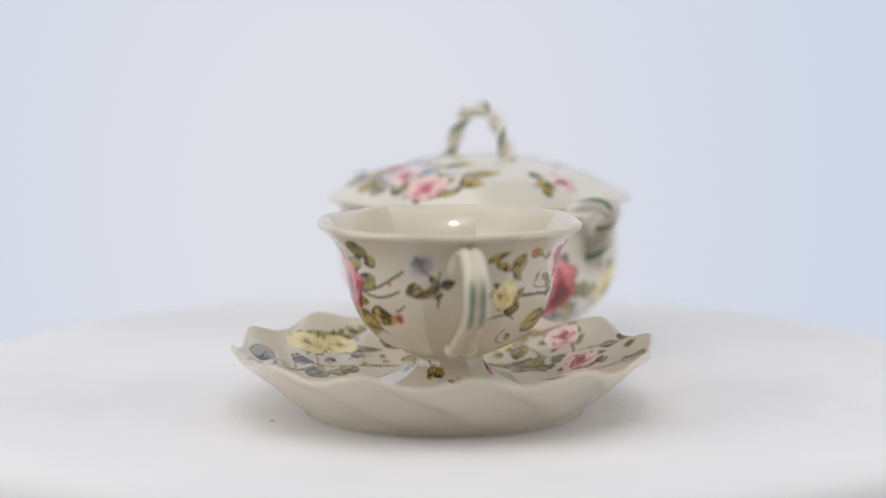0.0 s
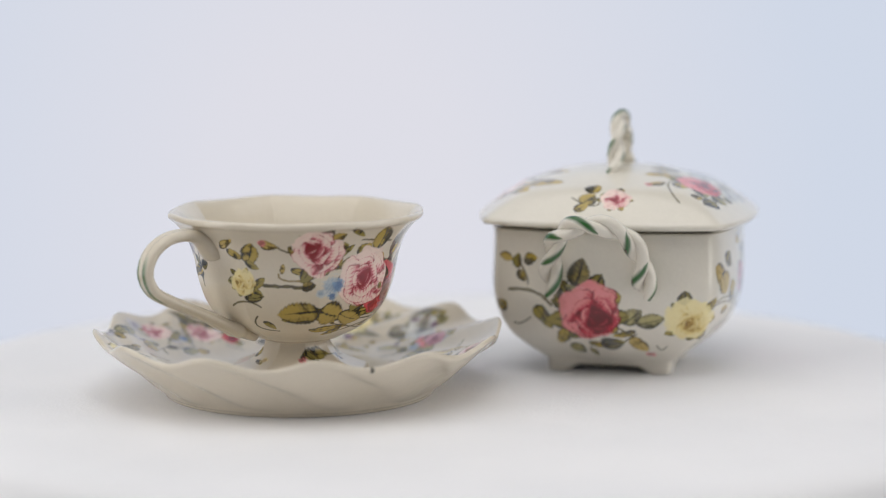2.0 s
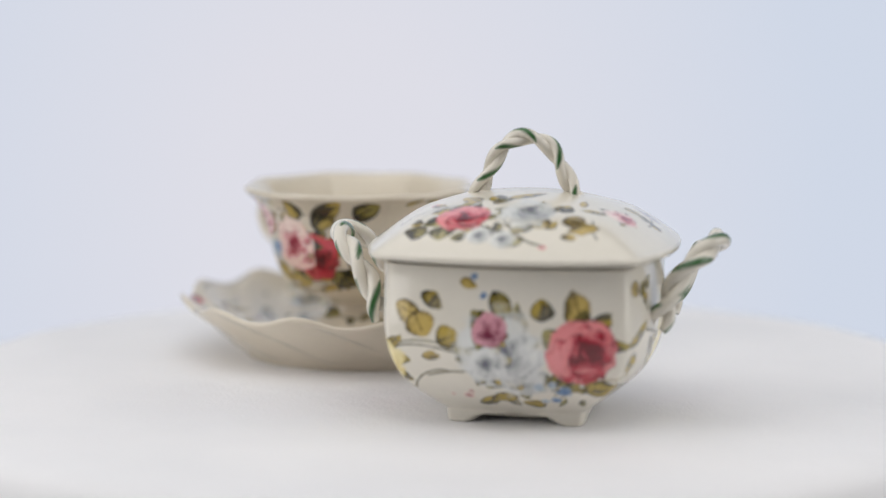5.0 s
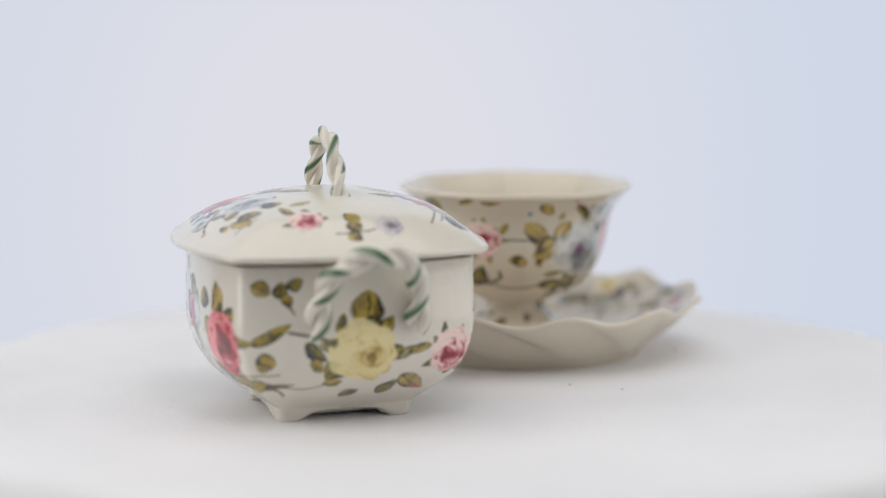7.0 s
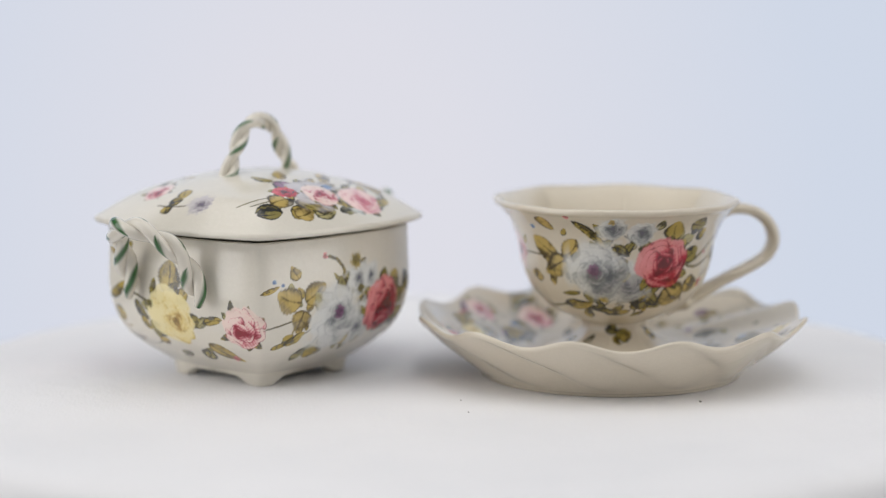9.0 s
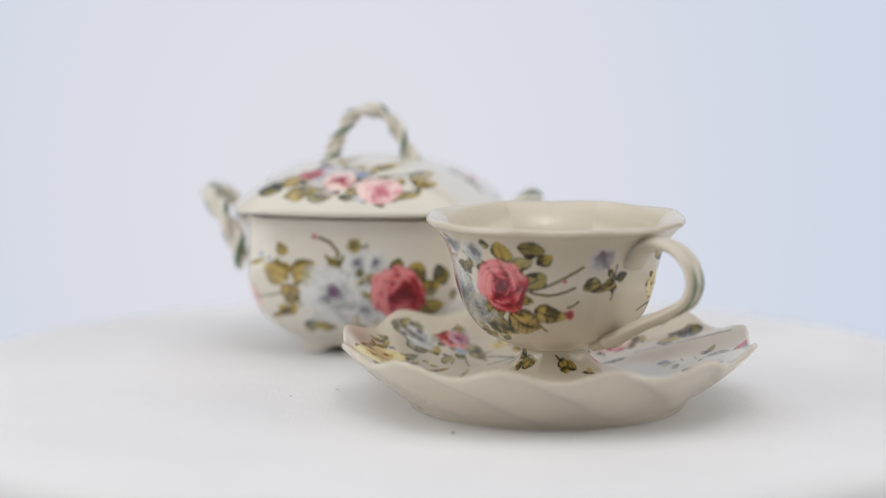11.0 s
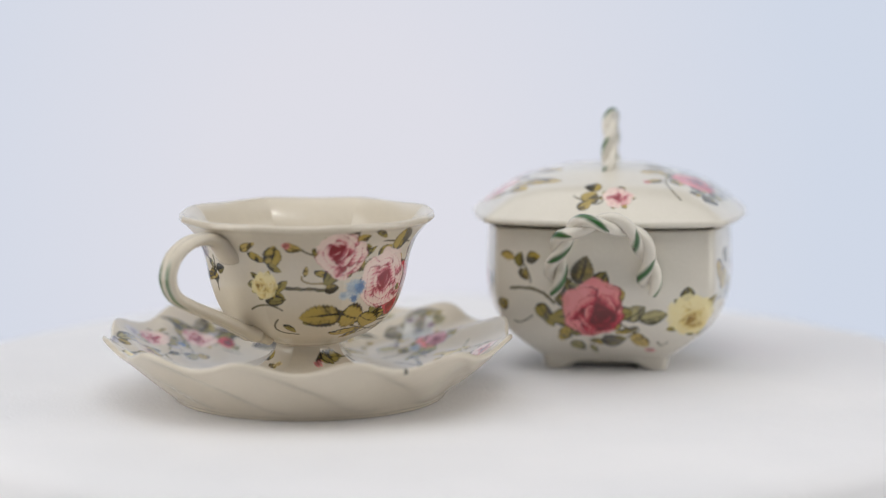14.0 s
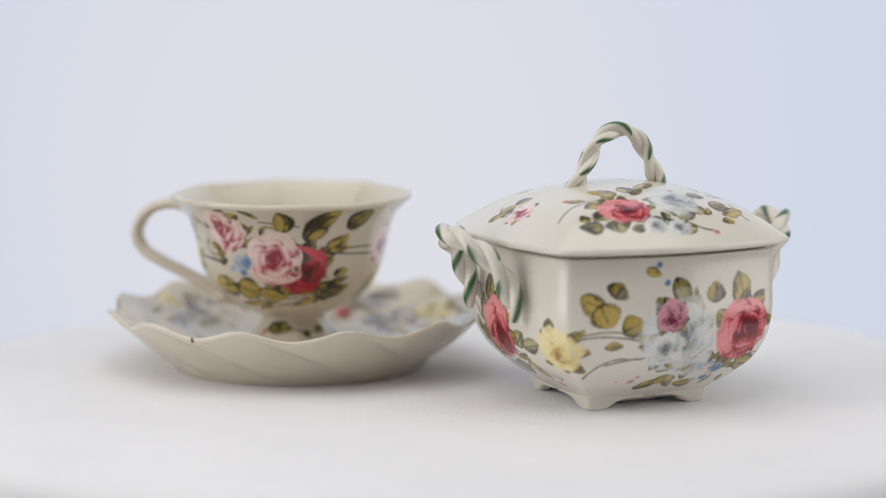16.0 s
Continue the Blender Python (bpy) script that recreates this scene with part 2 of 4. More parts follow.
        rings = ((0.56, 0.56, 6), (0.47, 0.50, 5), (0.32, 0.42, 4), (0.20, 0.30, 3), (0.10, 0.20, 3))
        for k, (ring, size, count) in enumerate(rings):
            turn = rng.uniform(0, 6.28)
            pull = k / 4.0
            for i in range(count):
                b = turn + 6.283 * i / count + rng.uniform(-0.3, 0.3)
                s = size * rng.uniform(0.82, 1.15)
                cx, cy = ring * math.cos(b) + hx * pull, ring * math.sin(b) + hy * pull
                u = (x - cx) * math.cos(b) + (y - cy) * math.sin(b)
                w = -(x - cx) * math.sin(b) + (y - cy) * math.cos(b)
                dist = np.sqrt((u * 1.2) ** 2 + (w * 0.85) ** 2) / s + 0.26 * (coarse - 0.5) + 0.06 * (fine - 0.5)
                inside = ease(1.0 - dist, -0.04, 0.10)
                tone = 0.58 + 0.74 * u / s + 0.22 * (coarse - 0.5) + 0.14 * (fine - 0.5) - 0.34 * pull + 0.30 * (y - x) * (1 - 0.6 * pull) - (0.28 if ink is PINK else 0.34) * np.exp(-(np.hypot(x - hx, y - hy) / 0.30) ** 2)
                tone -= (0.34 if ink is LEMON else 0.70) * np.exp(-((dist - 0.97) / 0.055) ** 2) * (w < 0.4 * s)
                tone -= (0.20 if ink is PINK else 0.10) * np.sin(11 * w / s + 1.5 * coarse) ** 6
                tone += rng.uniform(-0.16, 0.12)
                if ink is PINK:
                    tone = 0.48 + (tone - 0.42) * 1.4 + 0.12 * (1 - pull)
                if ink is ROSE:
                    tone = 0.44 + (tone - 0.5) * 1.25
                if white:
                    tone += 0.18 + 0.8 * (1.28 - self.depth)
                if ink is LEMON:
                    tone += 0.16
                tone = ease(tone, 0.0, 0.92)[:, None]
                if len(ink) == 3:
                    shade = np.where(tone < 0.5, dark + (np.array(ink[2]) - dark) * tone * 2, np.array(ink[2]) + (light - np.array(ink[2])) * (tone * 2 - 1))
                else:
                    shade = dark * (1 - tone) + light * tone
                self.lay(idx, shade, inside * (0.50 if white else 0.80 if ink is LEMON else 0.90))
        hq = np.hypot(x - hx, y - hy)
        if ink is LEMON:
            heart, mark = np.array(lin(110, 88, 40)), 0.7 * ease(0.15 - np.abs(hq - 0.05), 0, 0.1) * (fine > 0.35)
        elif white:
            heart, mark = np.array(lin(112, 108, 136)), 0.45 * ease(0.22 - hq, 0, 0.2)
        else:
            heart, mark = dark * 0.75, 0.65 * ease(0.16 - hq, 0, 0.14)
        self.lay(idx, heart, mark)


def paint_cup(v, col, n):
    c = Canvas(v, col, CUP_COLS, 0, n, False, 1.6)
    c.foliage(96.0, 28.0, 34.0, 4.6, 22, (OLIVE, MOSS, DARK, OLIVE, OCHRE), 4.2)
    c.foliage(112.0, 46.0, 20.0, 5.0, 9, (OLIVE, MOSS, SAGE, DARK), 3.4)
    c.foliage(-72.0, 36.0, 18.0, 11.0, 14, (MOSS, DARK, OLIVE, DARK), 3.4)
    c.foliage(-106.0, 27.0, 26.0, 4.4, 20, (MOSS, DARK, OCHRE, DARK, OLIVE), 4.0)
    c.foliage(-104.0, 47.0, 14.0, 5.0, 14, (SAGE, OCHRE, DARK, MOSS), 2.8)
    c.foliage(-142.0, 41.0, 15.0, 8.0, 10, (OCHRE, OLIVE, OCHRE, DARK), 3.6)
    c.foliage(-20.0, 42.0, 9.0, 5.0, 6, (SAGE, MOSS, STEEL, DARK), 2.0)
    c.stem(44.9, 49.8, 47.6, 48.7, 51.1, 48.1, 0.3, TWIG)
    c.stem(34.3, 38.0, 47.3, 37.6, 56.7, 37.4, 1.0, DARK)
    c.stem(44.5, 41.2, 48.3, 39.5, 60.6, 39.4, 0.3, OCHRE)
    c.stem(72.1, 47.0, 77.7, 44.7, 83.8, 42.0, 1.0, DARK)
    c.stem(28.5, 27.8, 26.0, 24.2, 40.5, 22.9, 0.4, DARK)
    c.stem(140.8, 41.6, 152.0, 42.0, -169.2, 40.9, 0.4, DARK)
    c.stem(136.3, 40.3, 152.7, 39.7, 177.9, 39.0, 0.4, DARK)
    c.stem(157.9, 25.3, -178.6, 26.8, -175.1, 30.0, 1.1, MOSS)
    c.stem(175.4, 25.7, -165.8, 24.1, -143.8, 25.4, 0.8, MOSS)
    c.stem(-172.2, 41.5, -161.7, 41.2, -152.2, 41.3, 0.5, DARK)
    c.stem(-61.5, 38.5, -47.7, 40.9, -32.5, 45.7, 0.8, OLIVE)
    c.stem(-60.1, 38.0, -47.7, 37.5, -36.6, 39.6, 0.8, OLIVE)
    c.stem(-39.8, 33.6, -36.6, 34.1, -33.6, 35.5, 0.3, TWIG)
    c.stem(-13.1, 45.8, -13.7, 41.0, -14.2, 35.3, 0.3, DARK)
    c.stem(-19.3, 45.3, -14.8, 43.3, -13.0, 41.4, 0.3, DARK)
    c.stem(11.7, 30.7, 22.9, 32.5, 32.4, 30.9, 0.5, MOSS)
    c.leaf(-117.3, 44.3, -109.4, 47.7, 2.5, DARK)
    c.leaf(-111.4, 42.5, -102.2, 45.6, 2.9, MOSS)
    c.leaf(-98.9, 44.0, -93.7, 48.0, 2.2, MOSS)
    c.leaf(-110.9, 48.8, -118.5, 52.7, 2.5, MOSS)
    c.leaf(-96.8, 46.6, -101.5, 42.2, 2.2, DARK)
    c.leaf(-75.2, 25.5, -93.7, 31.4, 3.7, DARK)
    c.leaf(-77.8, 26.5, -59.5, 30.2, 5.9, OLIVE)
    c.leaf(-104.0, 29.8, -87.9, 27.3, 2.9, DARK)
    c.leaf(-71.2, 44.8, -72.5, 52.1, 2.9, SAGE)
    c.leaf(-62.1, 48.0, -54.9, 52.1, 2.9, MOSS)
    c.leaf(-84.8, 50.5, -82.6, 53.8, 2.5, SAGE)
    c.leaf(85.1, 45.9, 78.3, 42.6, 2.0, DARK)
    c.leaf(117.3, 40.7, 144.2, 42.3, 2.8, OLIVE)
    c.leaf(120.6, 27.3, 146.8, 29.9, 2.1, MOSS)
    c.leaf(98.2, 29.6, 89.3, 25.8, 2.4, DARK)
    c.leaf(35.7, 51.2, 45.4, 49.6, 2.7, OCHRE)
    c.leaf(15.4, 48.3, 26.3, 46.0, 2.1, OLIVE)
    c.leaf(27.5, 43.9, 32.1, 50.9, 4.1, OLIVE)
    c.leaf(26.0, 45.3, 33.9, 42.7, 1.7, MOSS)
    c.leaf(28.0, 36.9, 36.8, 40.3, 1.9, MOSS)
    c.leaf(28.0, 36.9, 34.6, 34.4, 1.5, MOSS)
    c.leaf(57.3, 36.5, 65.6, 38.2, 2.7, OLIVE)
    c.leaf(46.1, 41.2, 47.4, 44.8, 1.2, OCHRE)
    c.leaf(68.4, 29.7, 41.7, 28.4, 6.5, OLIVE)
    c.leaf(68.4, 29.9, 85.2, 27.7, 6.5, OLIVE)
    c.leaf(82.4, 28.4, 103.5, 25.6, 4.4, OLIVE)
    c.leaf(62.7, 23.3, 90.1, 24.2, 2.4, OLIVE)
    c.leaf(88.2, 46.6, 96.9, 49.7, 4.1, OLIVE)
    c.leaf(101.9, 47.6, 99.8, 55.1, 5.8, OLIVE)
    c.leaf(77.5, 46.1, 86.0, 50.1, 1.5, MOSS)
    c.leaf(113.5, 45.2, 131.8, 55.6, 6.4, OLIVE)
    c.leaf(138.2, 48.6, 152.3, 54.1, 6.1, DARK)
    c.leaf(127.7, 41.9, 141.0, 46.6, 4.3, OLIVE)
    c.leaf(122.0, 30.2, 144.5, 26.9, 5.8, DARK)
    c.leaf(133.3, 33.4, 144.5, 34.7, 2.5, OLIVE)
    c.leaf(-142.5, 41.1, -158.5, 47.3, 4.8, OCHRE)
    c.leaf(-139.0, 41.0, -128.9, 47.4, 5.2, OCHRE)
    c.leaf(-136.8, 40.2, -152.9, 35.4, 5.9, OCHRE)
    c.leaf(-150.8, 53.7, -141.4, 49.8, 3.1, OCHRE)
    c.leaf(-155.8, 33.4, -168.6, 34.6, 3.2, OCHRE)
    c.leaf(162.8, 24.8, 174.2, 32.4, 4.5, DARK)
    c.leaf(-146.1, 25.4, -122.0, 26.5, 3.7, OLIVE)
    c.leaf(165.6, 53.4, 175.6, 55.2, 1.9, OLIVE)
    c.leaf(178.0, 54.4, -172.4, 54.2, 1.8, OLIVE)
    c.leaf(-173.5, 42.9, -168.1, 47.0, 1.7, OLIVE)
    c.leaf(-129.5, 53.4, -116.2, 47.3, 2.2, MOSS)
    c.leaf(-99.2, 42.1, -107.9, 46.1, 2.2, DARK)
    c.leaf(-128.1, 53.4, -113.0, 45.1, 2.5, OLIVE)
    c.leaf(-90.1, 28.6, -84.9, 33.0, 2.4, DARK)
    c.leaf(-115.7, 22.9, -93.9, 23.9, 2.6, OLIVE)
    c.leaf(-95.8, 24.6, -83.8, 27.9, 3.1, OLIVE)
    c.leaf(-72.4, 46.3, -75.0, 53.2, 4.9, OLIVE)
    c.leaf(-70.7, 44.7, -58.0, 47.5, 3.3, SAGE)
    c.leaf(-65.6, 51.8, -51.3, 50.6, 4.5, DARK)
    c.leaf(-57.0, 46.7, -48.3, 49.4, 3.3, OLIVE)
    c.leaf(-63.5, 39.8, -51.3, 43.3, 4.2, MOSS)
    c.leaf(-66.5, 35.1, -59.1, 35.7, 2.3, MOSS)
    c.leaf(-59.4, 32.9, -40.1, 30.5, 4.9, OCHRE)
    c.leaf(-74.4, 31.7, -55.1, 26.8, 6.9, OCHRE)
    c.leaf(-92.2, 30.0, -86.3, 23.7, 4.0, DARK)
    c.leaf(-22.2, 41.1, -32.2, 38.9, 3.4, OLIVE)
    c.leaf(-13.4, 41.4, -21.8, 38.8, 3.0, OLIVE)
    c.leaf(-12.7, 41.8, -4.3, 42.9, 2.6, MOSS)
    c.leaf(-27.5, 38.3, -11.8, 40.4, 2.0, OCHRE)
    c.leaf(11.0, 48.8, 22.2, 51.8, 2.0, OCHRE)
    c.leaf(20.6, 41.4, 29.5, 39.3, 2.0, OLIVE)
    c.leaf(23.0, 33.7, 35.7, 34.4, 2.3, DARK)
    c.leaf(51.3, 43.1, 60.7, 41.8, 1.7, OLIVE)
    c.leaf(80.1, 55.7, 89.4, 52.4, 1.7, MOSS)
    c.leaf(73.0, 43.1, 66.8, 41.2, 1.7, DARK)
    c.leaf(31.2, 26.3, 38.9, 23.5, 1.7, MOSS)
    c.rose(66.7, 47.8, 7.3, PINK, -0.4, 0.25)
    c.rose(113.5, 35.0, 7.6, CRIMSON, 0.2, 0)
    c.rose(96.0, 39.4, 8.4, PINK, -0.1, 0)
    c.rose(23.6, 38.4, 3.8, LEMON, -0.5, 0)
    c.rose(174.7, 40.9, 5.8, PINK, 0, 0)
    c.rose(-98.8, 33.5, 6.1, WHITE, 0, 0)
    c.rose(-118.2, 36.3, 8.4, WHITE, 0, 0)
    c.rose(-108.9, 51.1, 4.1, WHITE, 0, 0)
    c.rose(-92.9, 49.5, 3.8, WHITE, 0, 0)
    c.rose(-78.2, 39.5, 7.6, ROSE, 0, 0)
    c.rose(-23.0, 48.3, 3.6, LILAC, 0, 0.2)
    c.dab(109.3, 35.8, 1.2, MOSS)
    c.dab(37.8, 51.1, 1.3, ROSE)
    c.dab(74.3, 37.3, 3.4, PALEBLUE)
    c.dab(78.7, 37.6, 2.0, BLUE)
    c.dab(68.5, 35.3, 1.4, PALEBLUE)
    c.dab(75.3, 34.2, 1.4, BLUE)
    c.dab(-155.7, 50.4, 0.9, BLUE)
    c.dab(-172.6, 54.4, 0.9, ROSE)
    c.dab(-131.2, 54.7, 1.1, ROSE)
    c.dab(-119.3, 37.2, 2.2, PLUM)
    c.dab(-108.7, 53.2, 1.2, OCHRE)
    c.dab(-41.6, 41.6, 0.8, ROSE)
    c.dab(-38.5, 31.3, 1.6, CRIMSON)
    c.dab(-23.9, 50.1, 0.8, PLUM)


def paint_foot(v, col):
    c = Canvas(v, col, 320, 0, 320 * int(len(v) / 320 * 0.5), False, 1.5)
    c.stem(-44.7, 16.1, -34.1, 14.1, -18.7, 12.4, 0.5, DARK)
    c.stem(104.5, 13.0, 124.3, 12.8, 147.7, 11.9, 0.4, DARK)
    c.leaf(-124.5, 15.6, -99.9, 14.5, 2.6, DARK)
    c.leaf(-104.0, 13.2, -79.7, 15.1, 2.6, MOSS)
    c.leaf(-97.0, 11.9, -76.1, 14.5, 2.6, OLIVE)
    c.leaf(-149.4, 11.1, -139.8, 13.8, 1.9, STEEL)
    c.leaf(-36.1, 15.6, -29.0, 11.9, 2.4, OLIVE)
    c.leaf(-27.7, 13.2, -16.5, 11.9, 1.7, OLIVE)
    c.leaf(-26.4, 12.6, -40.5, 12.0, 1.9, OLIVE)
    c.leaf(-11.8, 11.2, 6.3, 10.7, 1.4, OCHRE)
    c.leaf(56.9, 12.9, 108.2, 13.3, 3.5, MOSS)
    c.leaf(124.3, 12.8, 130.6, 10.9, 2.1, DARK)
    c.leaf(-99.3, 11.0, -108.2, 13.7, 1.7, OLIVE)
    c.leaf(65.0, 14.7, 85.0, 11.6, 1.7, DARK)
    c.leaf(-24.0, 11.9, -24.8, 15.1, 2.2, OLIVE)
    c.dab(60.4, 12.2, 1.4, ROSE)
    c.dab(4.6, 11.6, 1.4, LEMON)
    c.dab(176.4, 11.1, 2.1, DARK)
    c.dab(151.1, 13.0, 1.7, DARK)


NICK = np.array((61.2, -8.2, 17.2))


def paint_saucer(v, col, n):
    c = Canvas(v, col, DISH_COLS, 0, n, True, 1.3)
    for angle, far in ((150, 47), (28, 49), (-20, 47), (97, 45), (62, 47), (-148, 50), (-172, 48), (-100, 47), (-62, 46), (-122, 50), (122, 47)):
        c.foliage(angle, far, 15.0, 9.0, 13, (SAGE, OLIVE, MOSS, STEEL, OCHRE, LILAC, PLUM, SAGE), 3.4)
    c.stem(-177.3, 58.2, -171.4, 52.7, -172.2, 49.7, 0.5, STEEL)
    c.stem(-178.8, 48.5, 170.6, 45.8, 160.3, 48.9, 0.3, STEEL)
    c.stem(148.1, 53.6, 145.0, 52.3, 141.7, 52.4, 0.4, MOSS)
    c.stem(147.4, 47.6, 152.5, 43.8, 160.1, 41.0, 0.4, DARK)
    c.stem(156.2, 37.6, 152.9, 30.4, 150.0, 25.3, 0.4, STEEL)
    c.stem(61.6, 47.0, 55.9, 46.8, 44.6, 44.1, 0.4, DARK)
    c.stem(42.4, 53.7, 35.0, 49.7, 33.0, 47.6, 0.7, DARK)
    c.stem(157.4, 48.4, 158.5, 44.1, 147.6, 40.3, 0.7, STEEL)
    c.stem(9.5, 41.8, -3.8, 49.9, -20.0, 60.2, 0.5, STEEL)
    c.stem(-76.3, 63.3, -66.1, 63.3, -44.8, 58.8, 0.3, STEEL)
    c.stem(87.6, 31.7, 73.1, 33.8, 58.3, 37.0, 0.5, STEEL)
    c.stem(91.7, 43.8, 86.6, 50.0, 83.4, 55.2, 0.5, PINK)
    c.stem(-130.5, 47.7, -141.1, 45.4, -146.9, 41.8, 0.5, STEEL)
    c.stem(-137.8, 59.6, -145.3, 51.9, -165.2, 48.9, 0.5, DARK)
    c.stem(100.2, 32.4, 91.5, 40.5, 83.8, 47.5, 0.5, MOSS)
    c.leaf(-179.8, 55.3, 164.0, 54.7, 6.2, STEEL)
    c.leaf(-170.1, 50.4, 164.8, 50.7, 4.1, LILAC)
    c.leaf(-128.9, 63.1, -120.7, 61.0, 2.5, LILAC)
    c.leaf(160.6, 49.6, 155.5, 43.6, 4.2, STEEL)
    c.leaf(173.0, 41.1, 156.4, 39.2, 5.5, STEEL)
    c.leaf(159.7, 37.7, 139.6, 37.2, 3.5, STEEL)
    c.leaf(148.6, 36.6, 136.4, 36.9, 4.2, OLIVE)
    c.leaf(45.4, 40.4, 42.9, 44.4, 4.2, OLIVE)
    c.leaf(57.3, 34.8, 42.6, 40.7, 4.9, OLIVE)
    c.leaf(49.0, 31.3, 39.1, 36.9, 2.8, OLIVE)
    c.leaf(28.3, 54.1, 30.0, 49.9, 5.6, OLIVE)
    c.leaf(19.8, 53.5, 23.2, 57.7, 5.5, OLIVE)
    c.leaf(-3.5, 54.7, 1.9, 59.6, 6.7, DARK)
    c.leaf(6.4, 49.2, -0.5, 54.4, 4.8, OLIVE)
    c.leaf(63.2, 49.7, 59.1, 53.1, 5.0, OLIVE)
    c.leaf(55.8, 54.4, 62.1, 54.6, 3.6, OCHRE)
    c.leaf(150.7, 55.5, 125.4, 50.1, 3.4, OCHRE)
    c.leaf(142.4, 56.4, 118.6, 53.5, 3.1, OLIVE)
    c.leaf(110.7, 56.8, 95.7, 58.7, 2.9, STEEL)
    c.leaf(85.9, 45.5, 81.5, 40.3, 3.6, SAGE)
    c.leaf(-160.1, 63.1, 103.1, 31.1, 2.5, SAGE)
    c.leaf(137.9, 48.2, 115.2, 45.0, 2.8, STEEL)
    c.leaf(114.3, 46.3, 101.4, 53.4, 5.2, STEEL)
    c.leaf(110.6, 53.6, 100.0, 59.2, 6.0, STEEL)
    c.leaf(-130.7, 47.0, -137.2, 52.0, 3.6, OLIVE)
    c.leaf(-91.3, 44.2, -99.4, 49.2, 3.7, STEEL)
    c.leaf(-56.6, 37.7, -66.3, 44.0, 3.9, STEEL)
    c.leaf(-87.2, 41.7, -90.9, 48.7, 3.9, STEEL)
    c.leaf(-72.3, 30.6, -87.1, 38.3, 3.5, STEEL)
    c.leaf(-160.7, 63.1, 156.7, 42.1, 1.6, MOSS)
    c.leaf(135.3, 37.3, 111.8, 34.4, 1.7, OLIVE)
    c.leaf(111.1, 37.5, 98.9, 40.4, 2.1, SAGE)
    c.leaf(88.0, 44.1, 84.4, 34.2, 2.9, SAGE)
    c.leaf(107.0, 56.8, 98.7, 59.9, 2.2, MOSS)
    c.leaf(118.0, 54.2, 118.1, 58.5, 2.2, SAGE)
    c.leaf(41.7, 35.9, 36.1, 39.9, 2.1, OLIVE)
    c.leaf(-24.8, 50.6, -32.1, 56.4, 2.7, OLIVE)
    c.leaf(19.0, 32.3, 10.3, 38.8, 1.8, STEEL)
    c.leaf(68.4, 46.2, 63.9, 51.4, 2.5, OCHRE)
    c.leaf(57.3, 51.5, 52.7, 56.7, 2.8, SAGE)
    c.leaf(54.1, 54.1, 48.3, 59.8, 1.8, PLUM)
    c.leaf(-169.2, 54.5, -159.6, 52.5, 5.3, OLIVE)
    c.leaf(-174.1, 56.7, -176.1, 50.7, 4.5, MOSS)
    c.leaf(-128.7, 59.0, -138.4, 56.1, 4.3, SAGE)
    c.leaf(-118.5, 55.3, -119.9, 49.3, 3.5, STEEL)
    c.leaf(-143.0, 40.1, -154.3, 41.2, 3.6, SAGE)
    c.leaf(-146.9, 48.1, -156.7, 50.5, 3.3, MOSS)
    c.leaf(26.9, 62.7, 15.7, 62.7, 2.7, DARK)
    c.leaf(-1.2, 62.3, 84.2, 38.5, 2.9, STEEL)
    c.leaf(-104.4, 50.8, -114.3, 48.6, 4.7, STEEL)
    c.leaf(-98.9, 41.0, -115.7, 43.6, 3.9, SAGE)
    c.leaf(-162.4, 57.4, -167.3, 54.1, 3.6, MOSS)
    c.leaf(-171.1, 45.7, 174.8, 48.8, 3.6, DARK)
    c.leaf(105.0, 42.8, 101.8, 50.3, 3.7, OLIVE)
    c.leaf(85.9, 49.5, 83.3, 53.6, 3.6, MOSS)
    c.leaf(67.6, 44.1, 68.1, 50.6, 3.6, DARK)
    c.leaf(-178.2, 58.2, -168.4, 52.4, 3.1, STEEL)
    c.leaf(56.2, 40.2, 56.8, 47.9, 4.2, OLIVE)
    c.leaf(37.1, 41.7, 33.4, 46.2, 4.2, DARK)
    c.leaf(27.6, 53.6, 22.7, 57.7, 4.2, DARK)
    c.rose(134.5, 51.0, 4.5, LEMON, 0, 0)
    c.rose(145.0, 52.3, 5.9, LEMON, 0, 0)
    c.rose(66.2, 46.2, 3.6, LEMON, 0, 0)
    c.rose(45.6, 54.1, 5.5, PINK, 0, 0)
    c.rose(-36.1, 63.2, 3.5, CRIMSON, 0, 0)
    c.rose(24.3, 46.1, 5.9, PINK, 0, 0)
    c.rose(91.1, 47.7, 4.7, ROSE, 0, 0)
    c.rose(102.6, 52.3, 5.4, WHITE, 0, 0)
    c.rose(130.7, 50.5, 5.1, LEMON, 0, 0)
    c.rose(85.6, 48.9, 2.7, LILAC, 0, 0)
    c.rose(-141.4, 57.8, 2.8, LILAC, 0, 0)
    c.rose(-147.9, 54.0, 4.4, PINK, 0, 0)
    c.rose(-166.7, 48.5, 5.2, PINK, 0, 0)
    c.rose(-175.6, 43.3, 2.8, CRIMSON, 0, 0)
    c.rose(88.0, 48.0, 3.3, MAUVE, 0, 0)
    c.rose(-101.0, 55.7, 3.5, LEMON, 0, 0)
    c.dab(38.1, 43.9, 1.8, BLUE)
    c.dab(54.8, 54.9, 1.4, ROSE)
    c.dab(99.2, 54.9, 1.5, PLUM)
    c.dab(73.2, 43.1, 2.6, LEMON)
    c.dab(-103.2, 53.4, 2.9, LEMON)
    c.dab(-110.5, 56.1, 2.1, MOSS)
    c.dab(11.9, 57.9, 2.2, MOSS)
    c.dab(-42.7, 42.0, 2.0, OLIVE)
    c.dab(-50.1, 40.2, 1.6, PLUM)
